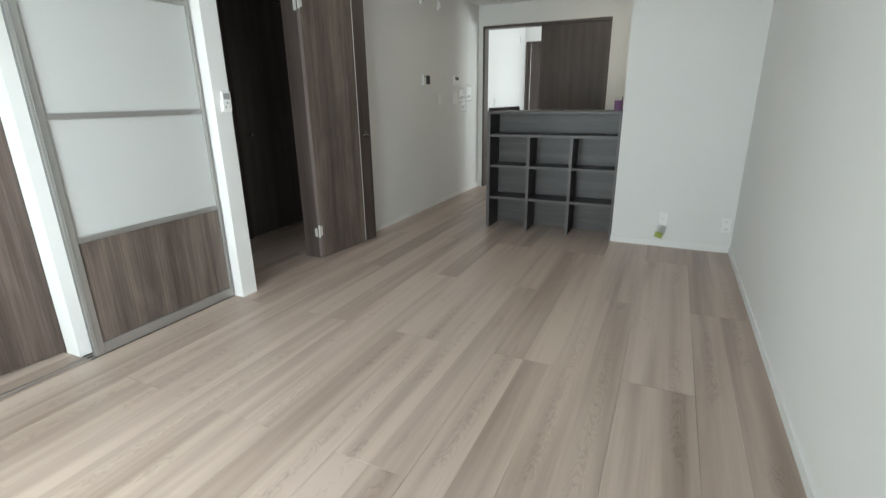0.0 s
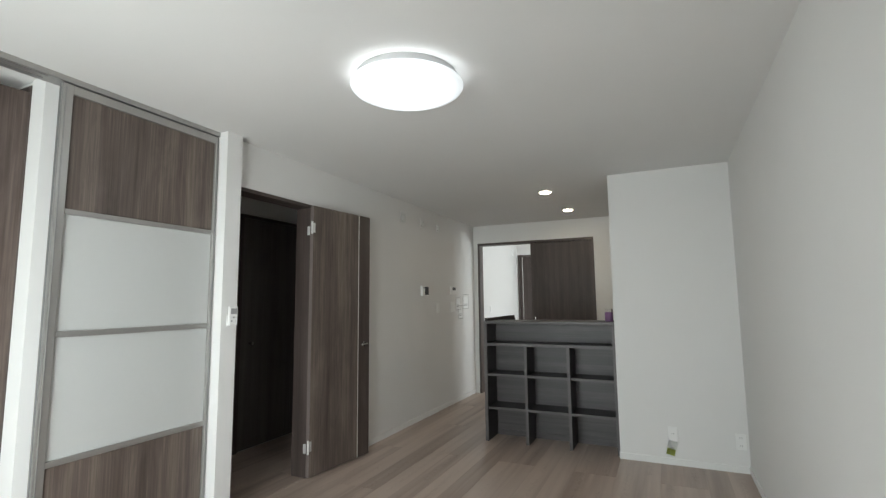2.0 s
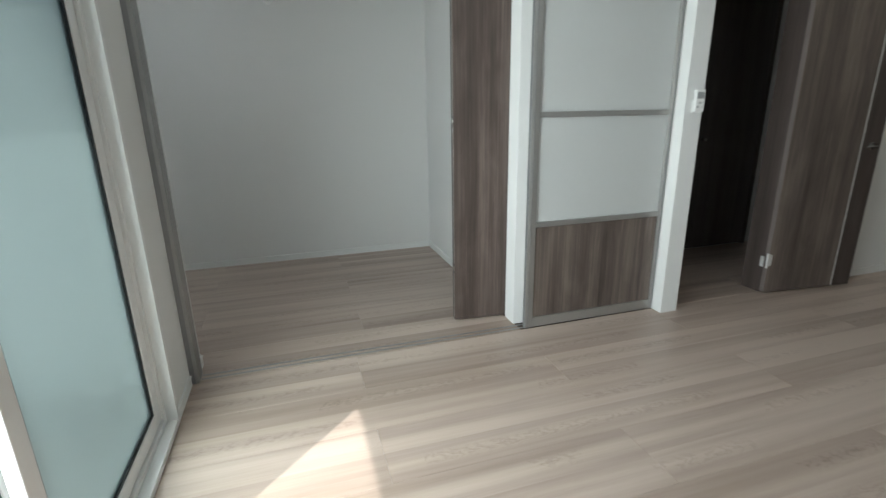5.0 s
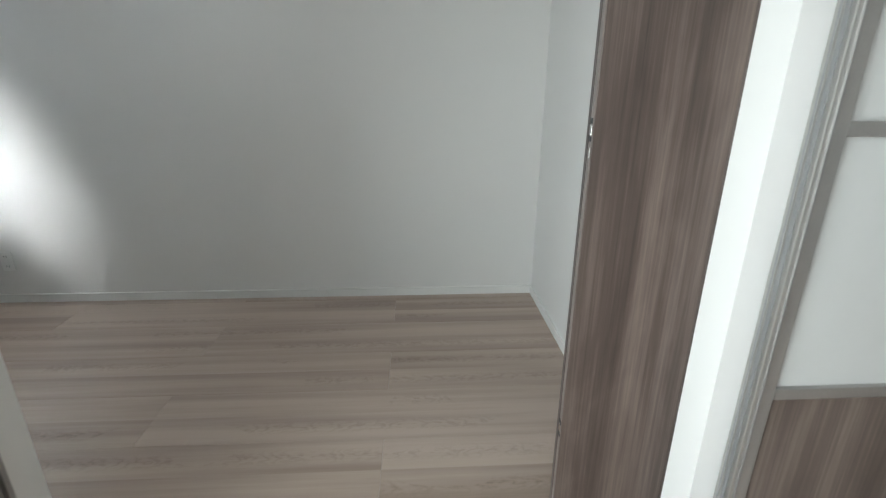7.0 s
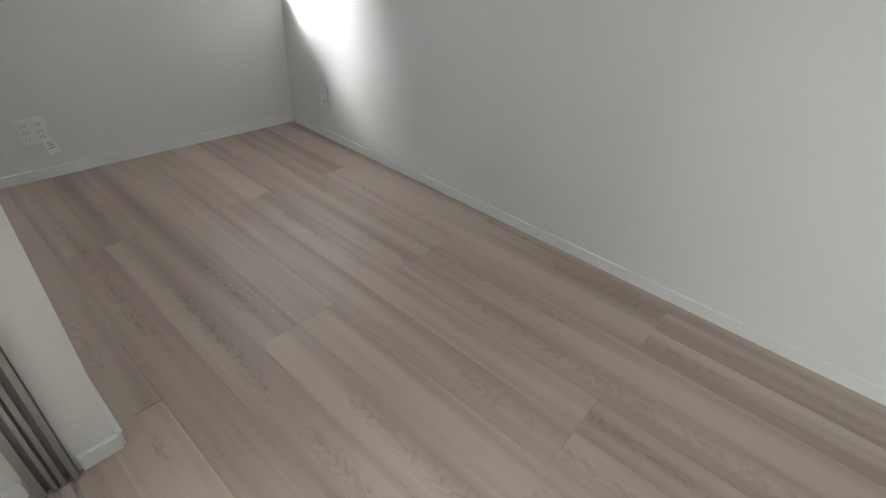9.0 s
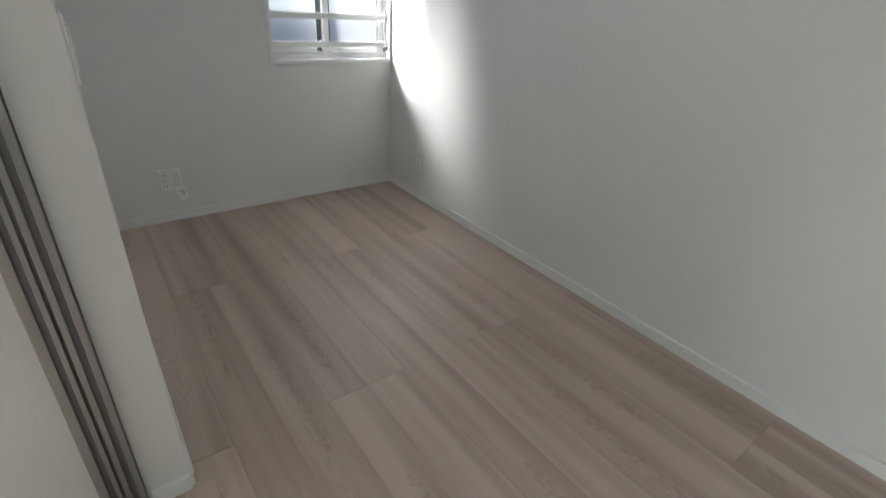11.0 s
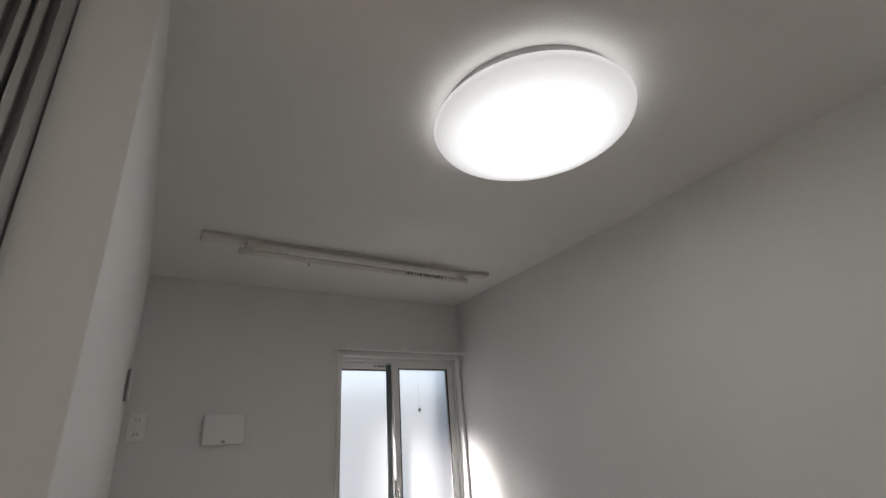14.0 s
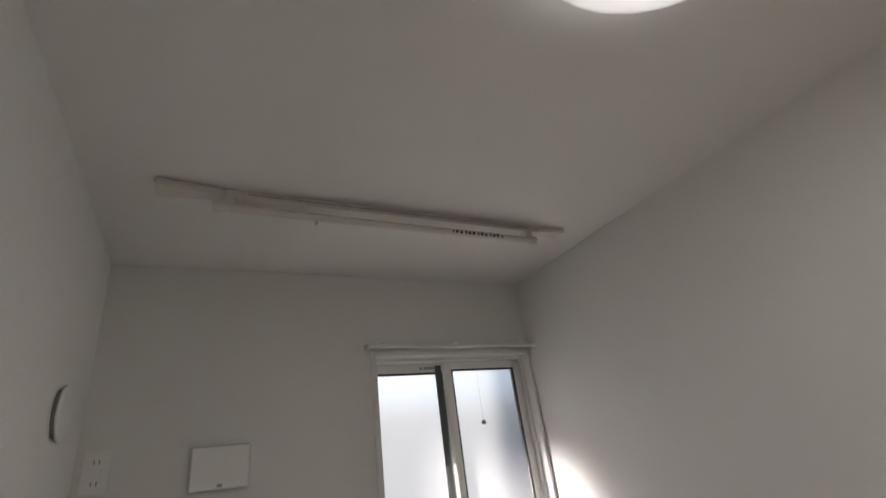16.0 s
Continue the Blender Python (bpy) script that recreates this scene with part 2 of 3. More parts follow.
GREEN = plain("green_leaflet", (0.42, 0.47, 0.10), 0.6, 0.0, 0.12, 40)
PURPLE = plain("purple_plastic", (0.13, 0.055, 0.14), 0.3, 0.0, 0.1, 25)
FILM = clear("clear_film", (0.93, 0.94, 0.95), 0.12)
CLEAR = clear("clear_glass", (0.95, 0.98, 0.97), 0.01)
FROST = frosted("frosted_glass", (0.95, 0.96, 0.98), 0.31, 0.03)
TEAL = frosted("green_frosted_glass", (0.41, 0.52, 0.53), 0.40, 0.06)
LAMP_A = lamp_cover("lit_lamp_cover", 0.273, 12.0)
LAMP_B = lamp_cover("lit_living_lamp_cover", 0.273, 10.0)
BACK_GLOW = glowing("lamp_back_glow", (0.92, 0.975, 1.0), 2.4)
DOWN = glowing("lit_downlight", (1.0, 0.84, 0.62), 90.0)
CONCRETE = plain("concrete", (0.34, 0.34, 0.335), 0.85, 0.0, 0.12, 6, 0.002)
SIDING = plain("grey_siding", (0.36, 0.39, 0.42), 0.7, 0.0, 0.08, 3)
EARTH = plain("gravel_ground", (0.36, 0.35, 0.33), 0.95, 0.0, 0.25, 4, 0.01)


# ---- building helpers ----
BASE = {}


def box(bm, x0, x1, y0, y1, z0, z1, r=0.0, seg=2):
    pts = [bm.verts.new((x, y, z)) for z in (z0, z1) for y in (y0, y1) for x in (x0, x1)]
    quads = [(0, 2, 3, 1), (4, 5, 7, 6), (0, 1, 5, 4), (2, 6, 7, 3), (0, 4, 6, 2), (1, 3, 7, 5)]
    faces = [bm.faces.new([pts[i] for i in q]) for q in quads]
    if r:
        edges = {e for f in faces for e in f.edges}
        bmesh.ops.bevel(bm, geom=list(edges), offset=r, segments=seg, affect="EDGES", profile=0.5)
    return bm


def boxes(*rows, r=0.0):
    bm = bmesh.new()
    for row in rows:
        box(bm, *row, r=r)
    return bm


def lathe(profile, center, axis="z", n=40):
    """A turned shape: rows of (radius, distance along the axis)."""
    bm = bmesh.new()
    rings = []
    for r, h in profile:
        rings.append([bm.verts.new((r * math.cos(a), r * math.sin(a), h)) for a in (2 * math.pi * k / n for k in range(n))])
    for p, q in zip(rings, rings[1:]):
        for k in range(n):
            bm.faces.new((p[k], p[(k + 1) % n], q[(k + 1) % n], q[k]))
    bm.faces.new(rings[0][::-1])
    bm.faces.new(rings[-1])
    turn = {"z": Matrix.Identity(4), "x": Matrix.Rotation(radians(90), 4, "Y"), "y": Matrix.Rotation(radians(-90), 4, "X")}[axis]
    bmesh.ops.transform(bm, matrix=Matrix.Translation(center) @ turn, verts=bm.verts)
    bmesh.ops.recalc_face_normals(bm, faces=bm.faces)
    return bm


def rod(a, b, r, n=16):
    bm = bmesh.new()
    d = Vector(b) - Vector(a)
    m = Matrix.Translation((Vector(a) + Vector(b)) / 2) @ d.to_track_quat("Z", "Y").to_matrix().to_4x4()
    bmesh.ops.create_cone(bm, cap_ends=True, segments=n, radius1=r, radius2=r, depth=d.length, matrix=m)
    return bm


def mesh_of(name, bm, material, at, smooth):
    bmesh.ops.translate(bm, vec=-Vector(at), verts=bm.verts)
    me = bpy.data.meshes.new(name)
    bm.to_mesh(me)
    bm.free()
    me.materials.append(material)
    if smooth:
        for p in me.polygons:
            p.use_smooth = True
        me.set_sharp_from_angle(angle=radians(40))
    return me


def thing(name, at, label, category, group="", kind=""):
    """An empty at a thing's base, under which its parts go."""
    ob = new(name)
    ob.empty_display_size = 0.1
    ob.location = at
    BASE[ob.name] = Vector(at)
    return tagged(ob, label, category, group, kind)


def part(name, bm, material, parent, label="", smooth=False):
    """One mesh under a thing or under a part, given in the room's coordinates."""
    at = BASE[parent.name]
    ob = new(name, mesh_of(name, bm, material, at, smooth))
    ob.parent = parent
    BASE[ob.name] = at
    return tagged(ob, label)


def solid(name, bm, material, at, label, category, kind="", smooth=False):
    """A thing that is one mesh."""
    ob = new(name, mesh_of(name, bm, material, at, smooth))
    ob.location = at
    BASE[ob.name] = Vector(at)
    return tagged(ob, label, category, "", kind)


def structure(name, bm, material, label, category):
    return solid(name, bm, material, (0, 0, 0), label, category, "structure")


# ---- the large structure ----
H = 2.4
XW, XE = -1.88, 3.045         # bedroom's west wall, living room's east wall
YS, YL, YN, YK = -4.37, -2.595, -0.893, 4.46
DIV = -0.174                  # bedroom side of the wall beside the balcony

structure("wall_east", boxes((XE, XE + 0.12, YL - 0.12, YK + 0.12, 0, H)), WALL, "plain white papered side wall of the living room", "wall")
structure("wall_south", boxes((0.012, 0.312, YL - 0.12, YL, 0, H), (2.02, XE, YL - 0.12, YL, 0, H), (0.312, 2.02, YL - 0.12, YL, 2.02, H)), WALL,
          "white papered wall around the balcony window", "wall")
structure("wall_bedroom_east", boxes((DIV, -0.075, YS - 0.12, -2.578, 0, H), (-0.075, 0.012, YS - 0.12, -2.630, 0, H)), WALL,
          "white papered wall with a square end at the sliding doors", "wall")
structure("wall_bedroom_south", boxes((XW - 0.12, -1.872, YS - 0.12, YS, 0, H), (-1.105, DIV, YS - 0.12, YS, 0, H), (-1.872, -1.105, YS - 0.12, YS, 0, 0.825),
          (-1.872, -1.105, YS - 0.12, YS, 2.062, H)), WALL, "white papered wall around the small bedroom window", "wall")
structure("wall_bedroom_west", boxes((XW - 0.12, XW, YS, 0.121, 0, H)), WALL, "long plain white papered bedroom wall", "wall")
structure("wall_bedroom_north", boxes((XW, -0.985, YN, YN + 0.12, 0, H), (-0.985, -0.2, YN, YN + 0.12, 2.375, H)), WALL, "white papered wall beside the closet opening", "wall")
structure("wall_partition", boxes((-0.2, -0.085, -0.902, 0.006, 0, H), (-0.2, 0.075, 0.006, 0.121, 0, H)), WALL, "white papered wall behind the sliding doors with a square post", "wall")
structure("wall_closet", boxes((XW, -0.2, 0.001, 0.121, 0, H), (-1.105, -0.985, YN + 0.12, 0.001, 0, H)), WALL, "white papered closet walls", "wall")
structure("wall_west", boxes((-0.12, 0, 0.121, 0.17, 0, H), (-0.12, 0, 0.875, YK + 0.12, 0, H), (-0.12, 0, 0.17, 0.875, 2.075, H)), WALL,
          "white papered wall with a hall doorway", "wall")
structure("wall_hall", boxes((-1.09, -0.97, 0.121, 3.3, 0, H), (-0.97, -0.12, 3.18, 3.3, 0, H)), WALL, "white papered walls of the unlit hall", "wall")
structure("wall_north", boxes((0, 0.08, YK, YK + 0.12, 0, H), (1.70, XE, YK, YK + 0.12, 0, H), (0.08, 1.70, YK, YK + 0.12, 2.115, H)), WALL,
          "white papered kitchen wall with a wide doorway", "wall")
structure("wall_kitchen_front", boxes((2.124, XE, 2.265, 2.385, 0, H)), WALL, "white papered wall beside the counter", "wall")
structure("wall_washroom", boxes((-0.12, 0, YK + 0.12, 6.85, 0, H), (0.72, 2.52, 6.73, 6.85, 0, H), (0, 0.02, 6.73, 6.85, 0, H), (0.02, 0.72, 6.73, 6.85, 2.16, H), (2.4, 2.52, YK + 0.12, 5.2, 0, H),
          (2.4, 2.52, 6.2, 6.73, 0, H), (2.4, 2.52, 5.2, 6.2, 0, 1.0), (2.4, 2.52, 5.2, 6.2, 2.0, H)), WALL, "bright white papered washroom walls", "wall")
structure("ceiling", boxes((XW - 0.12, 0.012, YS - 0.12, YL - 0.12, H, H + 0.1), (XW - 0.12, XE + 0.12, YL - 0.12, 6.85, H, H + 0.1)), CEIL, "plain white papered ceiling", "ceiling")
# unseen roof; its overhang is deepened to keep direct sun off the bedroom window
structure("roof", boxes((XW - 0.6, 0.55, -5.65, YS - 0.12, 2.52, 2.66), (0.012, XE + 0.5, -3.545, YL - 0.12, 2.52, 2.66), (XW - 0.6, 0.012, YS - 0.12, YL - 0.12, 2.51, 2.66), (XW - 0.6, XE + 0.5, YL - 0.12, 7.2, 2.51, 2.66)), CONCRETE,
          "flat grey roof, its unseen overhang deepened to block the sun", "roof")

# added out of view, white so that the panes' top looks bright
structure("soffit", boxes((XW - 0.58, 0.53, -5.63, YS - 0.125, 2.500, 2.516), (0.03, XE + 0.48, -3.545, YL - 0.125, 2.500, 2.516)), TRIM_WHITE, "white soffit added under the roof overhang to brighten the panes", "soffit")

# ground, balcony floor and the house across
structure("ground", boxes((-400, 400, -400, 400, -0.9, -0.45)), EARTH, "pale gravel ground around the house", "ground")
structure("balcony_floor", boxes((0.012, XE + 0.3, -3.5, YL - 0.12, -0.16, -0.06)), CONCRETE, "bare concrete balcony floor", "balcony")
house = thing("house", (-3.0, -14.0, -0.45), "grey sided neighbouring house under a flat roof", "house")
part("wall", boxes((-14, 12, -18, -12.5, -0.45, 2.75)), SIDING, house)
part("roof", boxes((-14.3, 12.3, -18.3, -12.2, 2.75, 2.95), r=0.03), CONCRETE, house, "pale roof edge")

# baseboards
def baseboard(rows):
    bm = bmesh.new()
    for x0, x1, y0, y1 in rows:
        box(bm, x0, x1, y0, y1, 0, 0.044)
        e = 0.003
        box(bm, x0 - e * (x1 - x0 < 0.02), x1 + e * (x1 - x0 < 0.02), y0 - e * (y1 - y0 < 0.02), y1 + e * (y1 - y0 < 0.02), 0.0445, 0.0515)
    return structure("baseboard", bm, TRIM_WHITE, "slim white baseboard with a rounded lip", "baseboard")


baseboard([(XW, XW + 0.009, YS, YN), (XW + 0.009, DIV - 0.009, YS, YS + 0.009), (DIV - 0.009, DIV, YS, -2.578), (DIV, -0.085, -2.578, -2.569), (XW + 0.009, -1.02, YN - 0.009, YN)])
baseboard([(XE - 0.007, XE, YL, 2.265), (2.12, XE - 0.007, 2.258, 2.265), (0, 0.007, 0.93, YK), (0.02, 0.298, YL, YL + 0.007), (2.05, XE - 0.007, YL, YL + 0.007)])
baseboard([(0, 0.007, YK + 0.12, 6.73), (1.75, 2.4, YK - 0.007, YK)])

# tall frame of the sliding doors: ceiling track, end channel, floor grooves
track = structure("sliding_door_track", boxes((-0.088, 0.006, -2.575, 0.005, 2.372, 2.399)), ALU, "satin aluminium ceiling track of the sliding doors", "track")
part("track_groove", boxes((-0.034, -0.006, -2.555, -0.93, 2.368, 2.3715), (-0.076, -0.048, -2.555, -0.93, 2.368, 2.3715)), ALU_DARK, track, "groove of the track, its shade put into the colour")
# body coloured darker than its ribs, for the shade in the gaps between them
channel = structure("end_channel", boxes((-0.073, 0.0115, -2.628, -2.575, 0, 2.371)), GROOVE_DARK, "grey aluminium end channel of the sliding doors", "channel")
for x0, x1 in ((-0.073, -0.060), (-0.048, -0.036), (-0.030, -0.020), (-0.008, 0.0115)):
    part("rib", boxes((x0, x1, -2.5748, -2.558, 0, 2.371), r=0.002), ALU_DARK, channel, "ribbed satin aluminium edge")
for x in (-0.058, -0.022):
    structure("floor_track", boxes((x - 0.006, x - 0.0015, -2.556, 0.0, 0.0004, 0.0022), (x + 0.0015, x + 0.006, -2.556, 0.0, 0.0004, 0.0022)), ALU_DARK, "thin metal floor track of a sliding door", "track")


# ---- living room ----
def sliding_door(y0, y1, x0, x1):
    """Aluminium framed sliding door: veneer above and below, two milk-white panes between."""
    d = thing("sliding_door", ((x0 + x1) / 2, (y0 + y1) / 2, 0.004), "tall aluminium framed sliding door with milk-white panes and brown veneer panels", "sliding door", "stacked sliding doors")
    f, g = 0.046, 0.021
    for a, b in ((y0, y0 + f), (y1 - g, y1)):
        stile = part("stile", boxes((x0, x1, a, b, 0.004, 2.366), r=0.003), ALU, d)
        if a == y0:
            # groove drawn as a strip, its shade put into the colour
            part("edge_groove", boxes(((x0 + x1) / 2 - 0.005, (x0 + x1) / 2 + 0.005, a - 0.0022, a - 0.0004, 0.01, 2.36)), GROOVE_DARK, stile, "dark strip drawn as the shaded groove in the door's edge")
        part("bead", boxes((x1 - 0.001, x1 + 0.004, a + 0.011, a + 0.016, 0.03, 2.35)), ALU_DARK, stile, "groove line, its shade put into the colour")
    for z0, z1 in ((0.004, 0.062), (0.590, 0.618), (1.164, 1.192), (1.738, 1.764), (2.322, 2.366)):
        part("rail", boxes((x0 + 0.002, x1 - 0.002, y0 + f, y1 - g, z0, z1), r=0.002), ALU, d)
    xm = (x0 + x1) / 2
    for z0, z1 in ((0.062, 0.590), (1.764, 2.322)):
        part("panel", boxes((xm - 0.006, xm + 0.006, y0 + f, y1 - g, z0, z1)), DOOR_WOOD, d, "grey-brown wood veneer panel")
    for z0, z1 in ((0.618, 1.164), (1.192, 1.738)):
        part("pane", boxes((xm - 0.003, xm + 0.003, y0 + f, y1 - g, z0, z1)), MILK, d, "milk-white frosted pane")
    return d


sliding_door(-0.870, 0.0, -0.034, 0.0)
sliding_door(-0.845, 0.0, -0.077, -0.043)

# hall doorway with its frame and the door folded back against the wall
def door_frame(name, plane, rows, label):
    return structure(name, boxes(*rows, r=0.002), TRIM_WOOD, label, "door frame")


door_frame("door_frame_hall", "x", [(-0.13, 0.012, 0.150, 0.180, 0, 2.084), (-0.13, 0.012, 0.868, 0.886, 0, 2.084), (-0.13, 0.012, 0.180, 0.868, 2.058, 2.084)], "dark brown wooden frame of the hall doorway")
hall_door = thing("hall_door", (0.0, 0.905, 0.008), "grey-brown veneer door swung open against the wall", "door")
LEAN = math.atan2(0.078, 0.735)


def swung(bm):
    """Turns a leaf, laid along y from its hinge, away from the wall."""
    bmesh.ops.transform(bm, matrix=Matrix.Translation((0.0145, 0.860, 0)) @ Matrix.Rotation(-LEAN, 4, "Z"), verts=bm.verts)
    return bm


leaf = part("leaf", swung(boxes((0, 0.033, 0.004, 0.540, 0.010, 2.075), r=0.002)), DOOR_WOOD, hall_door)
part("edge_leaf", swung(boxes((0, 0.033, 0.548, 0.692, 0.010, 2.075), r=0.002)), TRIM_WOOD, hall_door, "darker veneer strip along the free edge")
part("edge_strip", swung(boxes((0.002, 0.0332, 0.0005, 0.0038, 0.012, 2.073))), PALE_EDGE, hall_door, "pale strip along the hinge edge")
part("inlay", swung(boxes((0.002, 0.0334, 0.5402, 0.5478, 0.010, 2.075))), HINGE_METAL, hall_door, "thin metal inlay line")
for z in (0.235, 1.90):
    hinge = part("hinge", swung(boxes((0.0335, 0.0375, -0.008, 0.022, z - 0.040, z + 0.036), r=0.002)), HINGE_METAL, hall_door, "silver hinge")
    part("hinge_knuckle", swung(rod((0.037, -0.012, z - 0.052), (0.037, -0.012, z + 0.045), 0.008)), HINGE_METAL, hinge, smooth=True)
    part("hinge_plate", boxes((-0.016, 0.010, 0.8640, 0.8675, z - 0.058, z + 0.012), r=0.001), HINGE_METAL, hinge)
handle = part("handle", swung(lathe([(0.024, 0.0), (0.024, 0.006), (0.022, 0.008)], (0.034, 0.622, 0.945), "x", 24)), CHROME, hall_door, "satin nickel lever handle", True)
part("neck", swung(rod((0.04, 0.622, 0.945), (0.078, 0.622, 0.945), 0.009)), CHROME, handle, smooth=True)
part("lever", swung(boxes((0.066, 0.082, 0.535, 0.632, 0.937, 0.953), r=0.006)), CHROME, handle, smooth=True)

# door across the unlit hall
door_frame("door_frame_inner", "x", [(-0.972, -0.945, 1.050, 1.085, 0, 2.13), (-0.972, -0.945, 1.800, 1.835, 0, 2.13), (-0.972, -0.945, 1.085, 1.800, 2.10, 2.13)], "dark brown wooden frame across the hall")
inner = thing("inner_door", (-0.96, 1.44, 0.008), "closed charcoal veneer door across the hall", "door")
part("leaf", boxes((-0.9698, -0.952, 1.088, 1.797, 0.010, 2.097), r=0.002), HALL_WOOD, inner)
part("knob", lathe([(0.010, 0.0), (0.010, 0.02), (0.016, 0.03), (0.014, 0.045)], (-0.952, 1.19, 0.945), "x", 20), CHROME, inner, "small metal knob", True)
# plain dark board over the hall wall, beside the inner door
structure("hall_wall_panel", boxes((-0.969, -0.957, 0.122, 1.048, 0, 2.39)), HALL_WOOD, "dark charcoal board over the white hall wall", "panel")

# open shelf counter
def counter():
    c = thing("counter_shelf", (1.52, 2.44, 0), "charcoal wood counter with open shelves facing the living room", "counter")
    x0, x1, y0, y1 = 0.926, 2.120, 2.310, 2.575
    bm = boxes((x0, x0 + 0.030, y0 - 0.004, 3.28, 0, 1.142))
    bmesh.ops.bevel(bm, geom=[e for e in bm.edges if all(v.co.z > 1.1 for v in e.verts) and abs(e.verts[0].co.x - e.verts[1].co.x) > 0.01], offset=0.03, segments=5, affect="EDGES")

    def banded(name, row, label=""):
        """A board coloured dark as in shade, with a paler band, coloured as lit, along its front edge."""
        p = part(name, boxes(row), SHELF_SHADED, c, label)
        a, b_, f, _, g, h = row
        part("edge_band", boxes((a, b_, f - 0.003, f - 0.0003, g, h), r=0.0008), SHELF_LIT_EDGE, p, "front edge coloured paler, as if lit")

    end = part("end_panel", bm, SHELF_SHADED, c, "tall end panel with rounded top corners")
    part("edge_band", boxes((x0, x0 + 0.030, y0 - 0.007, y0 - 0.0043, 0, 1.108), r=0.0008), SHELF_LIT_EDGE, end, "front edge coloured paler, as if lit")
    banded("side_panel", (x1 - 0.022, x1, y0, y1, 0, 1.086))
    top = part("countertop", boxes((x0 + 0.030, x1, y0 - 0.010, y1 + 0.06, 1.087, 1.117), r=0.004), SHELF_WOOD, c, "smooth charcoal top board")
    banded("long_shelf", (x0 + 0.030, x1 - 0.022, y0 - 0.002, y1, 0.882, 0.908))
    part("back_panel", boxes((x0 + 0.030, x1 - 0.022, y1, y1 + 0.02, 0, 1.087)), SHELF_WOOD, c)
    marks = [x0 + 0.030, 1.316, 1.342, 1.704, 1.730, x1 - 0.022]
    for a, b_ in ((1.316, 1.342), (1.704, 1.730)):
        banded("divider", (a, b_, y0, y1, 0, 0.881))
    for a, b_ in zip(marks[0::2], marks[1::2]):
        for z in (0.292, 0.598):
            banded("shelf", (a + 0.0005, b_ - 0.0005, y0 + 0.006, y1, z, z + 0.022))
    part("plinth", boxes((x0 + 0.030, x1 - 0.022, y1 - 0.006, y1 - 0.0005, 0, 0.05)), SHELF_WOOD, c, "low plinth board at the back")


counter()

canister = thing("canister", (2.075, 2.36, 1.117), "purple plastic canister with a clear lid on the counter", "canister")
part("body", lathe([(0.030, 1.1175), (0.034, 1.121), (0.034, 1.195), (0.031, 1.200)], (2.075, 2.36, 0), "z", 28), PURPLE, canister, smooth=True)
part("lid", lathe([(0.0325, 1.2003), (0.0325, 1.222), (0.028, 1.228)], (2.075, 2.36, 0), "z", 28), FILM, canister, "clear plastic lid", True)

# kitchen doorway with its sliding leaf
door_frame("door_frame_kitchen", "y", [(0.068, 0.098, YK - 0.014, YK + 0.13, 0, 2.142), (1.682, 1.709, YK - 0.014, YK + 0.13, 0, 2.142), (0.098, 1.682, YK - 0.014, YK + 0.13, 2.110, 2.142)],
           "dark brown wooden frame of the kitchen doorway")
kd = thing("kitchen_door", (1.27, YK + 0.03, 0.006), "dark brown veneer sliding door, half open", "sliding door")
part("leaf", boxes((0.850, 1.681, YK + 0.015, YK + 0.050, 0.008, 2.108), r=0.002), DARK_DOOR, kd)
part("finger_pull", boxes((0.885, 0.905, YK + 0.0125, YK + 0.0152, 0.90, 1.08), r=0.001), CHROME, kd, "slim metal finger pull")

# washroom beyond
door_frame("door_frame_washroom", "y", [(0.020, 0.050, 6.716, 6.85, 0, 2.16), (0.690, 0.720, 6.716, 6.85, 0, 2.16), (0.050, 0.690, 6.716, 6.85, 2.130, 2.16)], "dark brown wooden frame of the far door")
fd = thing("far_door", (0.37, 6.76, 0.006), "dark brown veneer door at the back of the washroom", "door")
part("leaf", boxes((0.053, 0.687, 6.745, 6.78, 0.008, 2.127), r=0.002), DARK_DOOR, fd)
part("lever", boxes((0.60, 0.67, 6.70, 6.715, 0.935, 0.95), r=0.005), CHROME, fd, "metal lever handle")
part("inlay", boxes((0.10, 0.112, 6.742, 6.7448, 0.01, 2.12)), CHROME, fd, "thin metal inlay line")


# ---- wall fittings ----
def onto(bm, place, face):
    """Turns a fitting drawn in x and z, standing out towards -y, so that it faces the given way at the place."""
    a = {"-y": 0, "+x": 90, "+y": 180, "-x": -90}[face]
    bmesh.ops.transform(bm, matrix=Matrix.Translation(place) @ Matrix.Rotation(radians(a), 4, "Z"), verts=bm.verts)
    return bm


def outlet(place, face, w=0.070, h=0.118, rows=2, columns=1, label="white wall outlet plate"):
    o = thing("wall_outlet", place, label, "outlet", "wall outlets")
    part("plate", onto(boxes((-w / 2, w / 2, -0.008, 0, -h / 2, h / 2), r=0.003), place, face), WHITE, o)
    for c in range(columns):
        cx = (c - (columns - 1) / 2) * w / columns
        insert = part("socket", onto(boxes((cx - 0.013, cx + 0.013, -0.0095, -0.0075, -h * 0.32, h * 0.32), r=0.0008), place, face), WHITE, o)
        for r in range(rows):
            cz = ((rows - 1) / 2 - r) * h * 0.5 / max(1, rows - 1) if rows > 1 else 0
            part("slot", onto(boxes((cx - 0.0085, cx - 0.0050, -0.0102, -0.0096, cz - 0.006, cz + 0.006), (cx + 0.0050, cx + 0.0085, -0.0102, -0.0096, cz - 0.0065, cz + 0.0065)), place, face), GREY, insert, "grey pin slots")
    return o


def switch(place, face, w=0.070, h=0.118, keys=2, label="white wall switch plate"):
    o = thing("light_switch", place, label, "switch")
    part("plate", onto(boxes((-w / 2, w / 2, -0.008, 0, -h / 2, h / 2), r=0.003), place, face), WHITE, o)
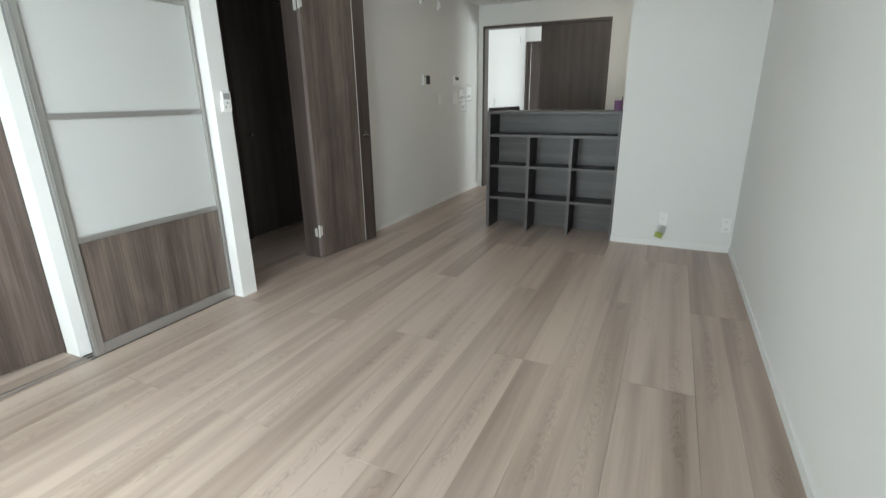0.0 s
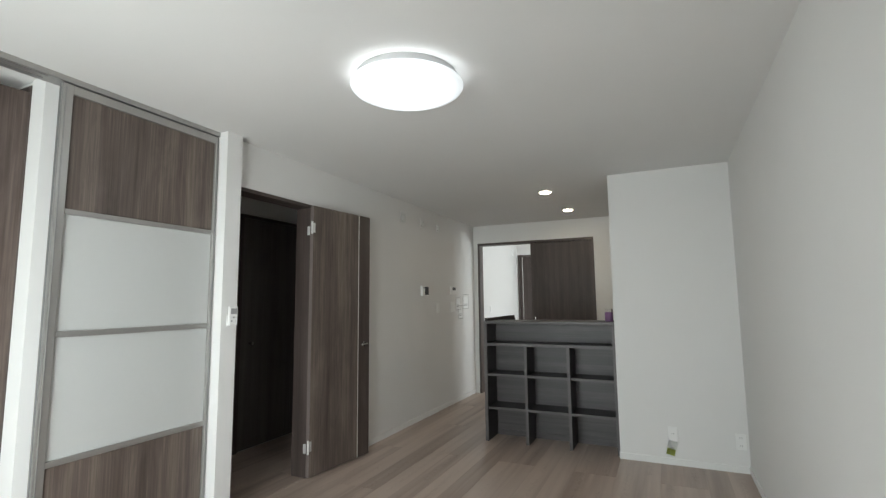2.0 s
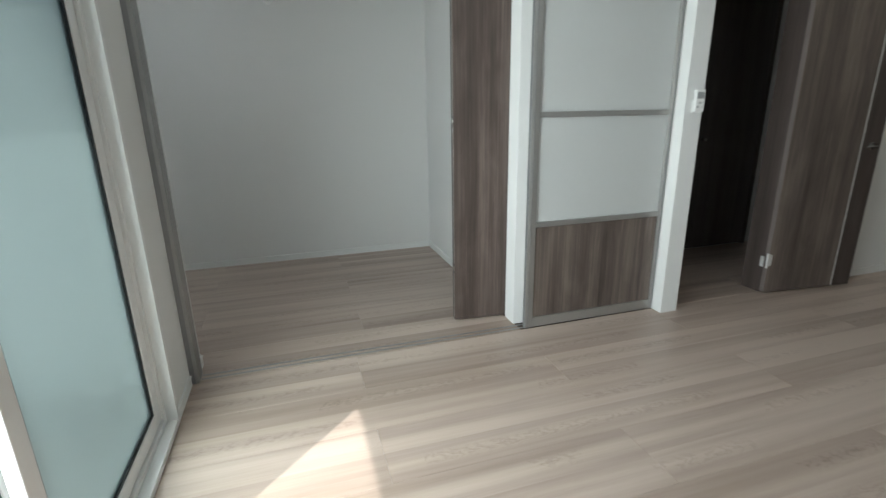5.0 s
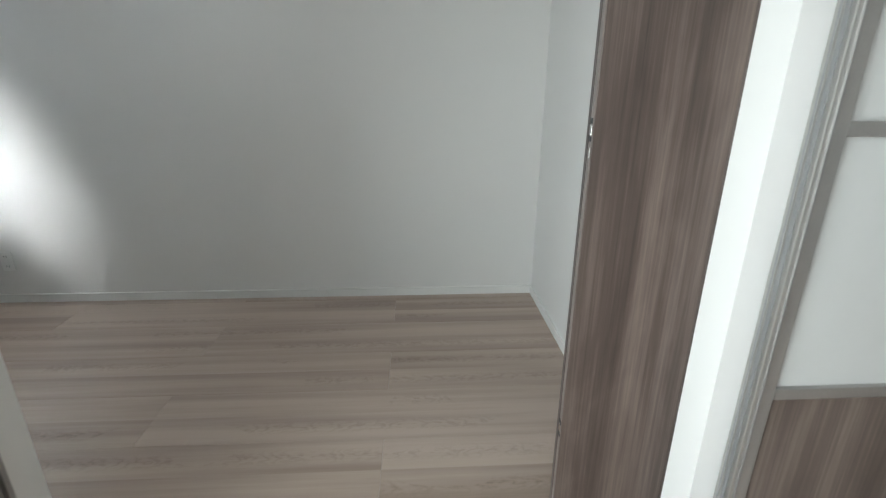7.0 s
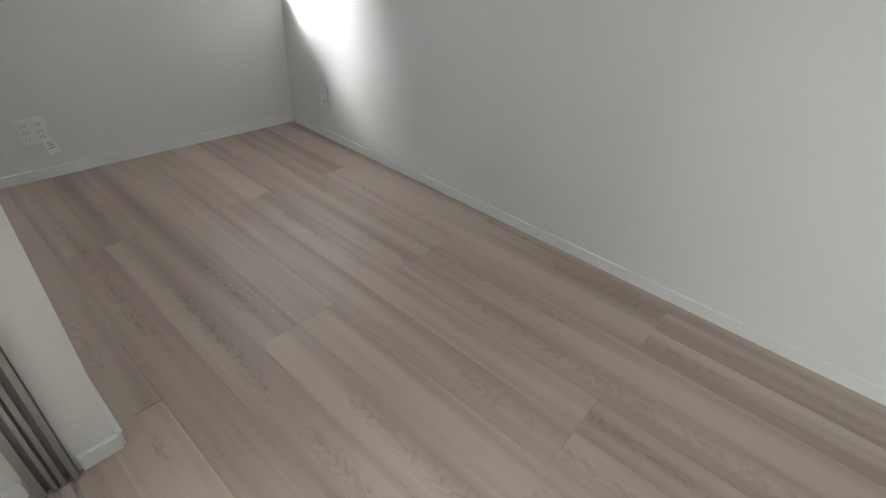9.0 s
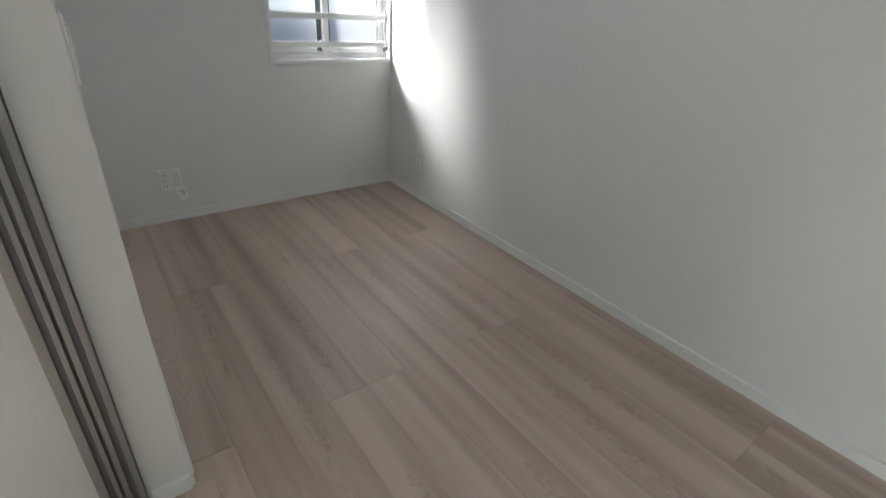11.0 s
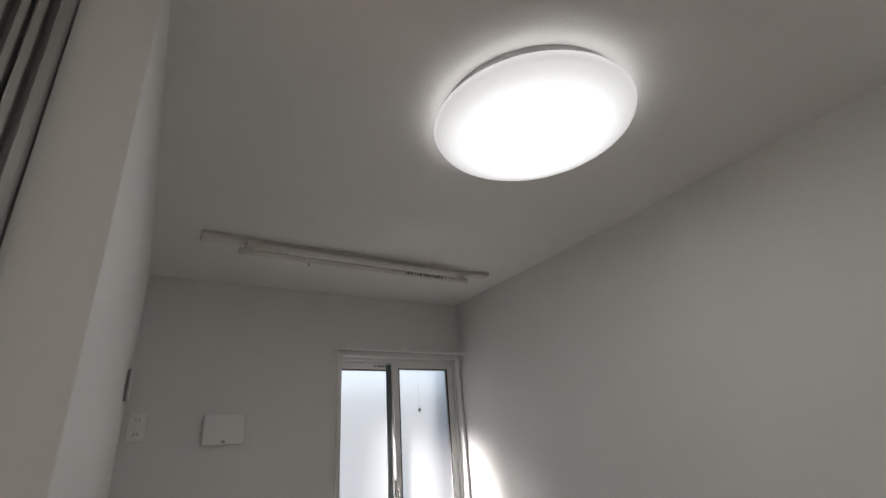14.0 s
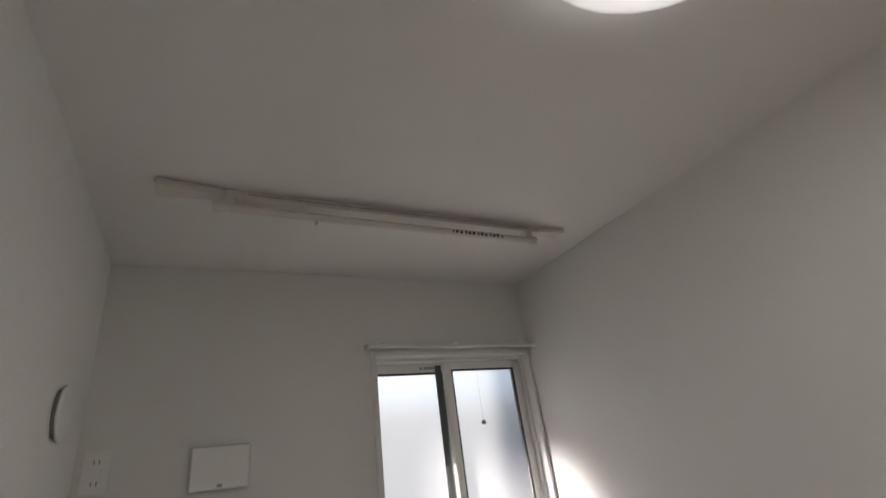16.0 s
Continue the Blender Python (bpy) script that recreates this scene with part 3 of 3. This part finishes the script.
    for k in range(keys):
        z0 = -h * 0.34 + k * h * 0.68 / keys
        part("key", onto(boxes((-w * 0.3, w * 0.3, -0.012, -0.0078, z0 + 0.001, z0 + h * 0.68 / keys - 0.001), r=0.0015), place, face), WHITE, o)
    return o


outlet((2.527, 2.265, 0.240), "-y", rows=1, label="white outlet plate beside a hanging leaflet")
outlet((2.992, 2.265, 0.228), "-y", 0.070, 0.118, 2, 1)
leaflet = thing("leaflet_bag", (2.515, 2.262, 0.06), "clear plastic bag with a green leaflet hanging on the wall", "leaflet")
tilt = Matrix.Translation((2.515, 2.254, 0.135)) @ Matrix.Rotation(radians(14), 4, "Y")
for nm, bm, mt in (("bag", boxes((-0.034, 0.034, -0.002, -0.001, -0.065, 0.055)), FILM), ("leaflet", boxes((-0.030, 0.030, -0.0006, 0.0006, -0.060, -0.012)), GREEN),
                   ("card", boxes((-0.028, 0.028, 0.001, 0.002, -0.008, 0.050)), PAPER)):
    bmesh.ops.transform(bm, matrix=tilt, verts=bm.verts)
    part(nm, bm, mt, leaflet)

remote = thing("air_conditioner_remote", (0.075, 0.078, 1.23), "white remote control in its holder on the post", "remote control")
part("holder", boxes((0.075, 0.083, 0.045, 0.112, 1.172, 1.240), r=0.002), WHITE, remote)
body = part("body", boxes((0.0835, 0.100, 0.048, 0.109, 1.178, 1.292), r=0.004), WHITE, remote)
part("display", boxes((0.0995, 0.1006, 0.056, 0.101, 1.246, 1.280), r=0.0004), GREY, body, "grey display")
for k, (y, z) in enumerate(((0.064, 1.225), (0.079, 1.225), (0.094, 1.225), (0.064, 1.203), (0.094, 1.203))):
    part("button", boxes((0.0997, 0.1015, y - 0.005, y + 0.005, z - 0.005, z + 0.005), r=0.0008), GREY if k % 2 else PAPER, body)

intercom = thing("intercom", (0.0, 2.84, 1.43), "white intercom with a black screen", "intercom")
part("body", boxes((0, 0.028, 2.765, 2.920, 1.372, 1.485), r=0.004), WHITE, intercom)
part("screen", boxes((0.0275, 0.0292, 2.822, 2.914, 1.384, 1.476), r=0.0008), BLACK, intercom, "black screen")
part("speaker", boxes((0.0275, 0.0290, 2.775, 2.815, 1.455, 1.474)), GREY, intercom)
part("call_button", lathe([(0.010, 0), (0.010, 0.003)], (0.0275, 2.794, 1.405), "x", 18), PAPER, intercom, "", True)

switch((0.0, 3.216, 1.225), "+x", 0.07, 0.118, 1)
switch((0.0, 5.165, 1.17), "+x", 0.07, 0.118, 2, "white wall switch plate in the washroom")
heater = thing("water_heater_panel", (0.0, 3.68, 1.46), "white water heater panel with a dark display", "control panel")
part("body", boxes((0, 0.018, 3.600, 3.765, 1.395, 1.495), r=0.003), WHITE, heater)
part("display", boxes((0.0175, 0.019, 3.630, 3.735, 1.450, 1.485), r=0.0006), BLACK, heater, "dark display")
switch((0.0, 3.655, 1.235), "+x", 0.118, 0.128, 3, "wide white switch plate beside hanging bags")
for y0, y1, z0, z1 in ((3.76, 3.93, 1.19, 1.36), (3.84, 4.00, 1.07, 1.25), (4.00, 4.21, 1.20, 1.40)):
    bag = thing("document_bag", (0.001, (y0 + y1) / 2, z0), "clear plastic bag with folded papers taped to the wall", "document bag", "document bags on the wall")
    part("folded_paper", boxes((0.002, 0.005, y0 + 0.02, y1 - 0.02, z0 + 0.015, z1 - 0.03)), BAG_PAPER, bag, "pale folded papers")
    part("printing", boxes((0.0051, 0.0054, y0 + 0.03, y1 - 0.05, z0 + 0.04, z0 + 0.05), (0.0051, 0.0054, y0 + 0.03, y1 - 0.04, z0 + 0.06, z0 + 0.068)), GREY, bag)
    part("edge", boxes((0.0066, 0.0072, y0, y1, z1 - 0.006, z1), (0.0066, 0.0072, y0, y1, z0, z0 + 0.005), (0.0066, 0.0072, y0, y0 + 0.005, z0 + 0.005, z1 - 0.006), (0.0066, 0.0072, y1 - 0.005, y1, z0 + 0.005, z1 - 0.006)), GREY, bag, "sealed grey edge")

for y, w, h in ((2.354, 0.10, 0.11), (2.797, 0.085, 0.10), (3.219, 0.07, 0.09)):
    cover = thing("wall_cover", (0, y, 2.215), "small white cover high on the wall", "wall cover", "covers high on the wall")
    part("plate", boxes((0, 0.012, y - w / 2, y + w / 2, 2.215 - h / 2, 2.215 + h / 2), r=0.003), MATT, cover)
    part("cap", lathe([(w * 0.36, 0), (w * 0.34, 0.009), (w * 0.26, 0.013)], (0.0115, y, 2.215), "x", 24), MATT, cover, "", True)


cover = thing("wall_cover", (0, 6.44, 2.17), "small white cover high on the washroom wall", "wall cover", "covers high on the wall")
part("plate", boxes((0, 0.022, 6.40, 6.48, 2.11, 2.23), r=0.004), WHITE, cover)
part("seam", boxes((0.0215, 0.0226, 6.405, 6.475, 2.168, 2.171)), GREY, cover)


def ceiling_lamp(x, y, glow):
    lamp = thing("ceiling_lamp", (x, y, H - 0.115), "round white ceiling lamp, switched on", "ceiling lamp", "round ceiling lamps")
    # grey puts the shade between cover and ceiling into the base's colour
    part("base", lathe([(0.244, H - 0.0005), (0.248, H - 0.006), (0.248, H - 0.0410)][::-1], (x, y, 0), "z", 56), SHADED_BASE, lamp, smooth=True)
    prof = [(0.273 * math.cos(a), H - 0.047 - 0.048 * math.sin(a)) for a in (radians(d) for d in (88, 78, 66, 54, 42, 30, 20, 10, 0))]
    prof += [(0.2720, H - 0.0445)]
    part("cover", lathe(prof, (x, y, 0), "z", 64), glow, lamp, "glowing opal cover", True)
    part("back_tray", lathe([(0.2700, H - 0.0440), (0.262, H - 0.0430), (0.2485, H - 0.0415)], (x, y, 0), "z", 64), BACK_GLOW, lamp, "faintly glowing back of the cover", True)
    return lamp


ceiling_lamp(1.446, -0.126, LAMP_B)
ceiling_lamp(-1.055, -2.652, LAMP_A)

for x, y in ((1.487, 2.647), (1.520, 3.726)):
    dl = thing("downlight", (x, y, H - 0.01), "small round warm downlight, switched on", "downlight", "kitchen downlights")
    part("ring", lathe([(0.060, H - 0.0005), (0.060, H - 0.005), (0.052, H - 0.009)][::-1], (x, y, 0), "z", 36), WHITE, dl, smooth=True)
    part("diffuser", lathe([(0.044, H - 0.0135), (0.049, H - 0.0122), (0.050, H - 0.0095)], (x, y, 0), "z", 36), DOWN, dl, "glowing diffuser", True)


# ---- windows ----
def frame_rows(x0, x1, z0, z1, y0, y1, t):
    return [(x0, x0 + t, y0, y1, z0, z1), (x1 - t, x1, y0, y1, z0, z1), (x0 + t, x1 - t, y0, y1, z0, z0 + t), (x0 + t, x1 - t, y0, y1, z1 - t, z1)]


def sash(w, name, x0, x1, z0, z1, y0, y1, t, glass, label, t_end=None):
    """A sash with a gasket and a pane; t_end narrows its stile at x1."""
    e = t if t_end is None else t_end
    s = part(name, boxes((x0, x0 + t, y0, y1, z0, z1), (x1 - e, x1, y0, y1, z0, z1), (x0 + t, x1 - e, y0, y1, z0, z0 + t), (x0 + t, x1 - e, y0, y1, z1 - t, z1), r=0.003), RESIN, w, label)
    ym = (y0 + y1) / 2
    part("gasket", boxes(*frame_rows(x0 + t, x1 - e, z0 + t, z1 - t, ym - 0.011, ym + 0.011, 0.006)), RUBBER, s, "dark rubber gasket")
    pane = part("pane", boxes((x0 + t + 0.006, x1 - e - 0.006, ym - 0.003, ym + 0.003, z0 + t + 0.006, z1 - t - 0.006)), glass, s, "frosted glass pane")
    return s, pane


w1 = thing("window_1", (-1.478, YS - 0.06, 0.811), "white framed sliding window with frosted panes and guard bars", "window", "", "structure")
part("casing", boxes((-1.878, -1.862, YS - 0.118, YS + 0.010, 0.811, 2.072), (-1.120, -1.098, YS - 0.118, YS + 0.010, 0.811, 2.072), (-1.862, -1.120, YS - 0.118, YS + 0.010, 2.054, 2.072), r=0.002), RESIN, w1, "flat white casing")
part("sill", boxes((-1.862, -1.120, YS - 0.118, YS + 0.018, 0.811, 0.836), r=0.003), RESIN, w1, "white window sill")
part("frame", boxes((-1.861, -1.850, YS - 0.116, YS - 0.030, 0.837, 2.053), (-1.1285, -1.121, YS - 0.116, YS - 0.040, 0.837, 2.053), (-1.850, -1.1285, YS - 0.116, YS - 0.040, 0.837, 0.858), (-1.850, -1.1285, YS - 0.116, YS - 0.040, 2.040, 2.053)), RESIN, w1)
_, p1 = sash(w1, "outer_sash", -1.500, -1.129, 0.860, 2.039, YS - 0.110, YS - 0.084, 0.040, FROST, "outer sash, its stile in shade", 0.008)
# dark strip that puts the outer stile's backlit shade into colour
part("interlock", boxes((-1.4475, -1.418, YS - 0.0838, YS - 0.0800, 0.870, 2.028)), SHADED_STILE, w1, "interlocking stile of the outer sash, coloured as in shade")
inner_sash, p2 = sash(w1, "inner_sash", -1.849, -1.448, 0.860, 2.039, YS - 0.076, YS - 0.050, 0.036, FROST, "inner sash")
latch = part("latch", boxes((-1.456, -1.434, YS - 0.050, YS - 0.030, 1.34, 1.42), r=0.004), CHROME, inner_sash, "silver crescent latch")
part("latch_lever", boxes((-1.452, -1.440, YS - 0.032, YS - 0.010, 1.30, 1.372), r=0.004), CHROME, inner_sash)
part("pull", boxes((-1.456, -1.440, YS - 0.050, YS - 0.026, 1.43, 1.62), r=0.004), WHITE, inner_sash, "long white pull handle")
part("sticker", boxes((-1.415, -1.365, YS - 0.0838, YS - 0.0832, 2.012, 2.024), (-1.358, -1.345, YS - 0.0838, YS - 0.0832, 2.012, 2.024)), GREY, w1, "small grey maker's label")
part("dot", lathe([(0.010, 0), (0.011, 0.002), (0.008, 0.004)], (-1.615, YS - 0.0595, 1.770), "y", 16), GREY, inner_sash, "small grey spot on the glass", True)
part("thread", boxes((-1.6153, -1.6147, YS - 0.0597, YS - 0.0592, 1.782, 1.985)), GREY, inner_sash, "fine grey line above the spot")
for z in (0.915, 1.066):
    bar = part("guard_bar", boxes((-1.845, -1.134, YS - 0.030, YS - 0.014, z - 0.017, z + 0.017), r=0.003), RESIN, w1, "white aluminium guard bar")
    for a, b in ((-1.8615, -1.842), (-1.140, -1.1205)):
        part("bracket", boxes((a, b, YS - 0.034, YS - 0.008, z - 0.022, z + 0.022), r=0.003), WHITE, bar)
part("sash_stop", boxes((-1.104, -1.090, YS + 0.0105, YS + 0.018, 1.165, 1.195), r=0.002), WHITE, w1)

rail = thing("curtain_rail", (-1.48, YS + 0.03, 2.09), "white double curtain rail above the small window", "curtain rail")
for k, (y, z) in enumerate(((YS + 0.030, 2.084), (YS + 0.062, 2.079))):
    part("rail", boxes((-1.874, -1.076, y - 0.007, y + 0.007, z - 0.007, z + 0.007), r=0.002), WHITE, rail)
    part("runner_slot", boxes((-1.870, -1.080, y - 0.002, y + 0.002, z - 0.0085, z - 0.0072)), GREY, rail, "grey runner slot")
    for x in (-1.872, -1.072):
        part("end_cap", boxes((x - 0.006, x + 0.006, y - 0.010, y + 0.010, z - 0.010, z + 0.010), r=0.003), WHITE, rail)
for x in (-1.80, -1.47, -1.13):
    part("bracket", boxes((x - 0.009, x + 0.009, YS + 0.0005, YS + 0.066, 2.0915, 2.099), (x - 0.009, x + 0.009, YS + 0.0005, YS + 0.006, 2.078, 2.0915), r=0.001), WHITE, rail)

w2 = thing("window_2", (1.17, YL - 0.06, 0.0), "tall white framed balcony window with green frosted glass", "window", "", "structure")
part("casing", boxes((0.300, 0.327, YL - 0.118, YL + 0.010, 0.0, 2.03), (2.005, 2.032, YL - 0.118, YL + 0.010, 0.0, 2.03), (0.327, 2.005, YL - 0.118, YL + 0.010, 2.002, 2.03), r=0.002), RESIN, w2, "flat white casing")
part("sill", boxes((0.327, 2.005, YL - 0.118, YL + 0.010, 0.0, 0.028), r=0.003), RESIN, w2, "white window sill")
part("frame", boxes(*frame_rows(0.328, 2.004, 0.029, 2.001, YL - 0.116, YL - 0.030, 0.022)), RESIN, w2)
sash(w2, "inner_sash", 0.352, 1.200, 0.054, 1.978, YL - 0.070, YL - 0.040, 0.060, TEAL, "inner sash")
_, p3 = sash(w2, "outer_sash", 1.140, 1.982, 0.054, 1.978, YL - 0.108, YL - 0.078, 0.060, CLEAR, "outer sash")
for p in (p1, p2, p3):
    p.visible_shadow = False
# unseen window, added as an opening for the washroom's lamp
w3 = thing("added_window_3", (2.46, 5.7, 1.0), "small white framed window, added unseen to light the washroom", "window", "", "structure")
part("frame", boxes((2.41, 2.50, 5.201, 5.235, 1.001, 1.999), (2.41, 2.50, 6.165, 6.199, 1.001, 1.999), (2.41, 2.50, 5.235, 6.165, 1.001, 1.035), (2.41, 2.50, 5.235, 6.165, 1.965, 1.999)), RESIN, w3)


# ---- bedroom ----
closet_frame = structure("door_frame_closet", boxes((-0.985, -0.955, YN - 0.014, YN + 0.13, 0, 2.375), (-0.955, -0.235, YN - 0.014, YN + 0.13, 2.345, 2.375), (-0.235, -0.2005, YN - 0.014, YN + 0.13, 0, 2.375), r=0.002), TRIM_WOOD,
                         "dark brown wooden frame of the closet opening", "door frame")
bifold = thing("closet_door", (-0.24, -1.05, 0.008), "tall grey-brown veneer folding closet door, folded open", "folding door")


def folded(bm, x, y, deg):
    bmesh.ops.transform(bm, matrix=Matrix.Translation((x, y, 0)) @ Matrix.Rotation(radians(deg), 4, "Z"), verts=bm.verts)
    return bm


leaf_a = part("leaf", folded(boxes((-0.0215, 0.0, -0.315, 0.0, 0.010, 2.338), r=0.002), -0.2035, -0.897, -5.6), CLOSET_WOOD, bifold)
part("edge_band", folded(boxes((-0.0205, -0.0010, -0.3170, -0.3152, 0.012, 2.336)), -0.2035, -0.897, -5.6), PALE_EDGE, leaf_a, "pale band along the folding edge")
leaf_b = part("leaf", folded(boxes((-0.0215, 0.0, -0.315, 0.0, 0.010, 2.338), r=0.002), -0.2268, -0.897, -5.9), TRIM_WOOD, bifold, "darker inner leaf")
for z in (0.33, 1.155, 1.98):
    h = part("hinge", folded(boxes((-0.020, -0.002, -0.3185, -0.3152, z - 0.012, z + 0.012), r=0.001), -0.2035, -0.897, -5.6), CHROME, leaf_a, "silver folding hinge")
    for dz in (-0.020, 0.020):
        part("pin", folded(boxes((-0.018, -0.001, -0.3188, -0.3152, z + dz - 0.006, z + dz + 0.006), r=0.0008), -0.2035, -0.897, -5.6), BLACK, leaf_a, "black hinge pin")
part("pull", folded(boxes((-0.008, -0.002, -0.3175, -0.3153, 1.092, 1.116), r=0.001), -0.2035, -0.897, -5.6), WHITE, leaf_a, "small white finger pull")

vent = thing("vent_cover", (-0.568, YS, 1.70), "white rectangular ventilation cover on the wall", "vent cover")
part("base", boxes((-0.650, -0.486, YS, YS + 0.016, 1.640, 1.762), r=0.003), WHITE, vent)
part("cover", boxes((-0.655, -0.481, YS + 0.0165, YS + 0.040, 1.636, 1.766), r=0.006), WHITE, vent, "rounded front cover")
part("catch", boxes((-0.575, -0.560, YS + 0.0395, YS + 0.044, 1.642, 1.652), r=0.001), GREY, vent)

outlet((-0.230, YS, 1.722), "+y", 0.070, 0.118, 2, 1, "white air conditioner outlet plate high on the wall")
outlet((-0.490, YS, 0.236), "+y", 0.112, 0.122, 3, 2, "wide white outlet plate with a paper tag hanging from it")
tag = thing("paper_tag", (-0.528, YS + 0.012, 0.12), "small white printed paper tag hanging from the outlet", "tag")
tm = Matrix.Translation((-0.534, YS + 0.016, 0.158)) @ Matrix.Rotation(radians(12), 4, "Y")
for nm, bm, mt in (("card", boxes((-0.024, 0.024, -0.0006, 0.0006, -0.042, 0.038)), BAG_PAPER), ("printing", boxes((-0.015, 0.013, 0.0007, 0.001, -0.012, -0.008), (-0.015, 0.008, 0.0007, 0.001, 0.002, 0.006), (-0.015, 0.012, 0.0007, 0.001, 0.014, 0.018)), GREY)):
    bmesh.ops.transform(bm, matrix=tm, verts=bm.verts)
    part(nm, bm, mt, tag)
outlet((XW, -3.992, 0.262), "+x", 0.070, 0.118, 2, 1)
switch((DIV, -2.69, 1.095), "-x", 0.070, 0.118, 2, "white wall switch plate beside the sliding doors")

detector = thing("smoke_detector", (XW, -2.100, 2.036), "round white smoke detector on the wall", "smoke detector")
part("base", lathe([(0.050, 0), (0.050, 0.012), (0.046, 0.014)], (XW, -2.100, 2.036), "x", 36), WHITE, detector, smooth=True)
part("cap", lathe([(0.043, 0.0145), (0.041, 0.028), (0.030, 0.036), (0.012, 0.038)], (XW, -2.100, 2.036), "x", 36), WHITE, detector, "domed cap", True)
part("button", lathe([(0.010, 0.0372), (0.009, 0.041)], (XW, -2.093, 2.024), "x", 18), GREY, detector, "grey test button", True)

rv = thing("round_vent", (DIV, -4.05, 1.850), "round white air vent on the wall", "air vent")
# grey rim puts the shadow gap behind the disc into colour
part("rim", lathe([(0.058, 0), (0.058, -0.009), (0.056, -0.010)], (DIV, -4.05, 1.850), "x", 40), GREY, rv, "rim coloured grey for the shadow gap behind the disc", True)
part("disc", lathe([(0.062, -0.0102), (0.068, -0.011), (0.068, -0.015), (0.064, -0.018), (0.050, -0.019)], (DIV, -4.05, 1.850), "x", 40), MATT, rv, "round white disc", True)

# drying pole fixture on the ceiling
rack = thing("drying_pole_rack", (-1.03, -3.785, H - 0.07), "white ceiling drying rack with a pole", "drying rack")
for x0, x1, w0, w1_ in ((-0.338, -0.51, 0.040, 0.020), (-1.716, -1.60, 0.034, 0.020)):
    bm = bmesh.new()
    lo = [bm.verts.new((x, -3.785 + s * w, z)) for z in (H - 0.0005, H - 0.020) for x, w in ((x0, w0), (x1, w1_)) for s in (-1, 1)]
    for q in ((0, 1, 3, 2), (4, 6, 7, 5), (0, 4, 5, 1), (2, 3, 7, 6), (0, 2, 6, 4), (1, 5, 7, 3)):
        bm.faces.new([lo[i] for i in q])
    bmesh.ops.recalc_face_normals(bm, faces=bm.faces)
    bmesh.ops.bevel(bm, geom=list(bm.edges), offset=0.004, segments=2, affect="EDGES")
    part("end_plate", bm, RACK, rack, "flared end plate")
part("rail", boxes((-1.60, -0.51, -3.804, -3.766, H - 0.026, H - 0.0005), r=0.004), RACK, rack)
part("rail_groove", boxes((-1.55, -0.57, -3.7635, -3.7615, H - 0.016, H - 0.012)), GREY, rack, "grey line along the rail")
pole = part("pole", rod((-1.564, -3.772, H - 0.060), (-0.490, -3.772, H - 0.060), 0.012, 20), RACK, rack, "white pole", True)
for x in (-1.566, -0.492):
    part("pole_cap", rod((x - 0.010, -3.772, H - 0.060), (x + 0.012, -3.772, H - 0.060), 0.0145, 20), RACK, pole, smooth=True)
for x in (-1.545, -0.520):
    part("arm", boxes((x - 0.016, x + 0.016, -3.790, -3.762, H - 0.052, H - 0.0262), r=0.003), RACK, rack)
part("hook", boxes((-0.767, -0.759, -3.776, -3.768, H - 0.088, H - 0.073), r=0.002), RACK, pole)
bm = bmesh.new()
for k in range(13):
    x = -1.425 + k * 0.0165
    box(bm, x, x + (0.009 if k % 3 else 0.005), -3.7606, -3.7594, H - 0.068, H - 0.059 + 0.003 * (k % 2))
part("printing", bm, BLACK, pole, "small grey printing")
rack.location.y -= 0.015


# ---- floor and its boards ----
floor = structure("floor", boxes((XW - 0.12, 0.012, YS - 0.12, YL - 0.12, -0.14, -0.0125), (XW - 0.12, XE + 0.12, YL - 0.12, 6.85, -0.14, -0.0125)), SUBFLOOR, "greige oak board floor", "floor")
PLANKS = {}
BW, BL, GAP = 0.303, 1.818, 0.0006


def plank(x0, x1, y0, y1):
    key = (round(x1 - x0, 3), round(y1 - y0, 3))
    if key not in PLANKS:
        w, l, c, d = key[0] - GAP, key[1] - GAP, 0.0011, 0.012
        v = [(0, 0, -d), (w, 0, -d), (w, l, -d), (0, l, -d), (0, 0, -c), (w, 0, -c), (w, l, -c), (0, l, -c), (c, c, 0), (w - c, c, 0), (w - c, l - c, 0), (c, l - c, 0)]
        f = [(3, 2, 1, 0), (8, 9, 10, 11)] + [(a, (a + 1) % 4, 4 + (a + 1) % 4, 4 + a) for a in range(4)] + [(4 + a, 4 + (a + 1) % 4, 8 + (a + 1) % 4, 8 + a) for a in range(4)]
        me = bpy.data.meshes.new("board")
        me.from_pydata(v, [], f)
        me.materials.append(OAK)
        PLANKS[key] = me
    ob = new("board", PLANKS[key])
    ob.location = (x0, y0, 0)
    ob.parent = floor
    return ob


def lay(x0, x1, y0, y1, ox, oy):
    """Boards over a rectangle; the joints of neighbouring columns are half a board apart."""
    k = math.floor((x0 - ox) / BW)
    while ox + k * BW < x1 - 0.004:
        a, b = max(x0, ox + k * BW), min(x1, ox + (k + 1) * BW)
        start = oy + (BL / 2) * (k % 2)
        j = math.floor((y0 - start) / BL)
        while start + j * BL < y1 - 0.004:
            c, d = max(y0, start + j * BL), min(y1, start + (j + 1) * BL)
            if b - a > 0.004 and d - c > 0.004:
                plank(a, b, c, d)
            j += 1
        k += 1


lay(XW, -0.004, YS, YN, -0.908, -2.652)
lay(-0.985, -0.2, YN, 0.0, -0.908, -2.652)
lay(0.0, XE, YL, YK, 2.430, -0.010)
lay(-0.97, -0.0005, 0.121, 3.18, 2.430, -0.010)
lay(0.0, 2.4, YK, 6.73, 2.430, -0.010)
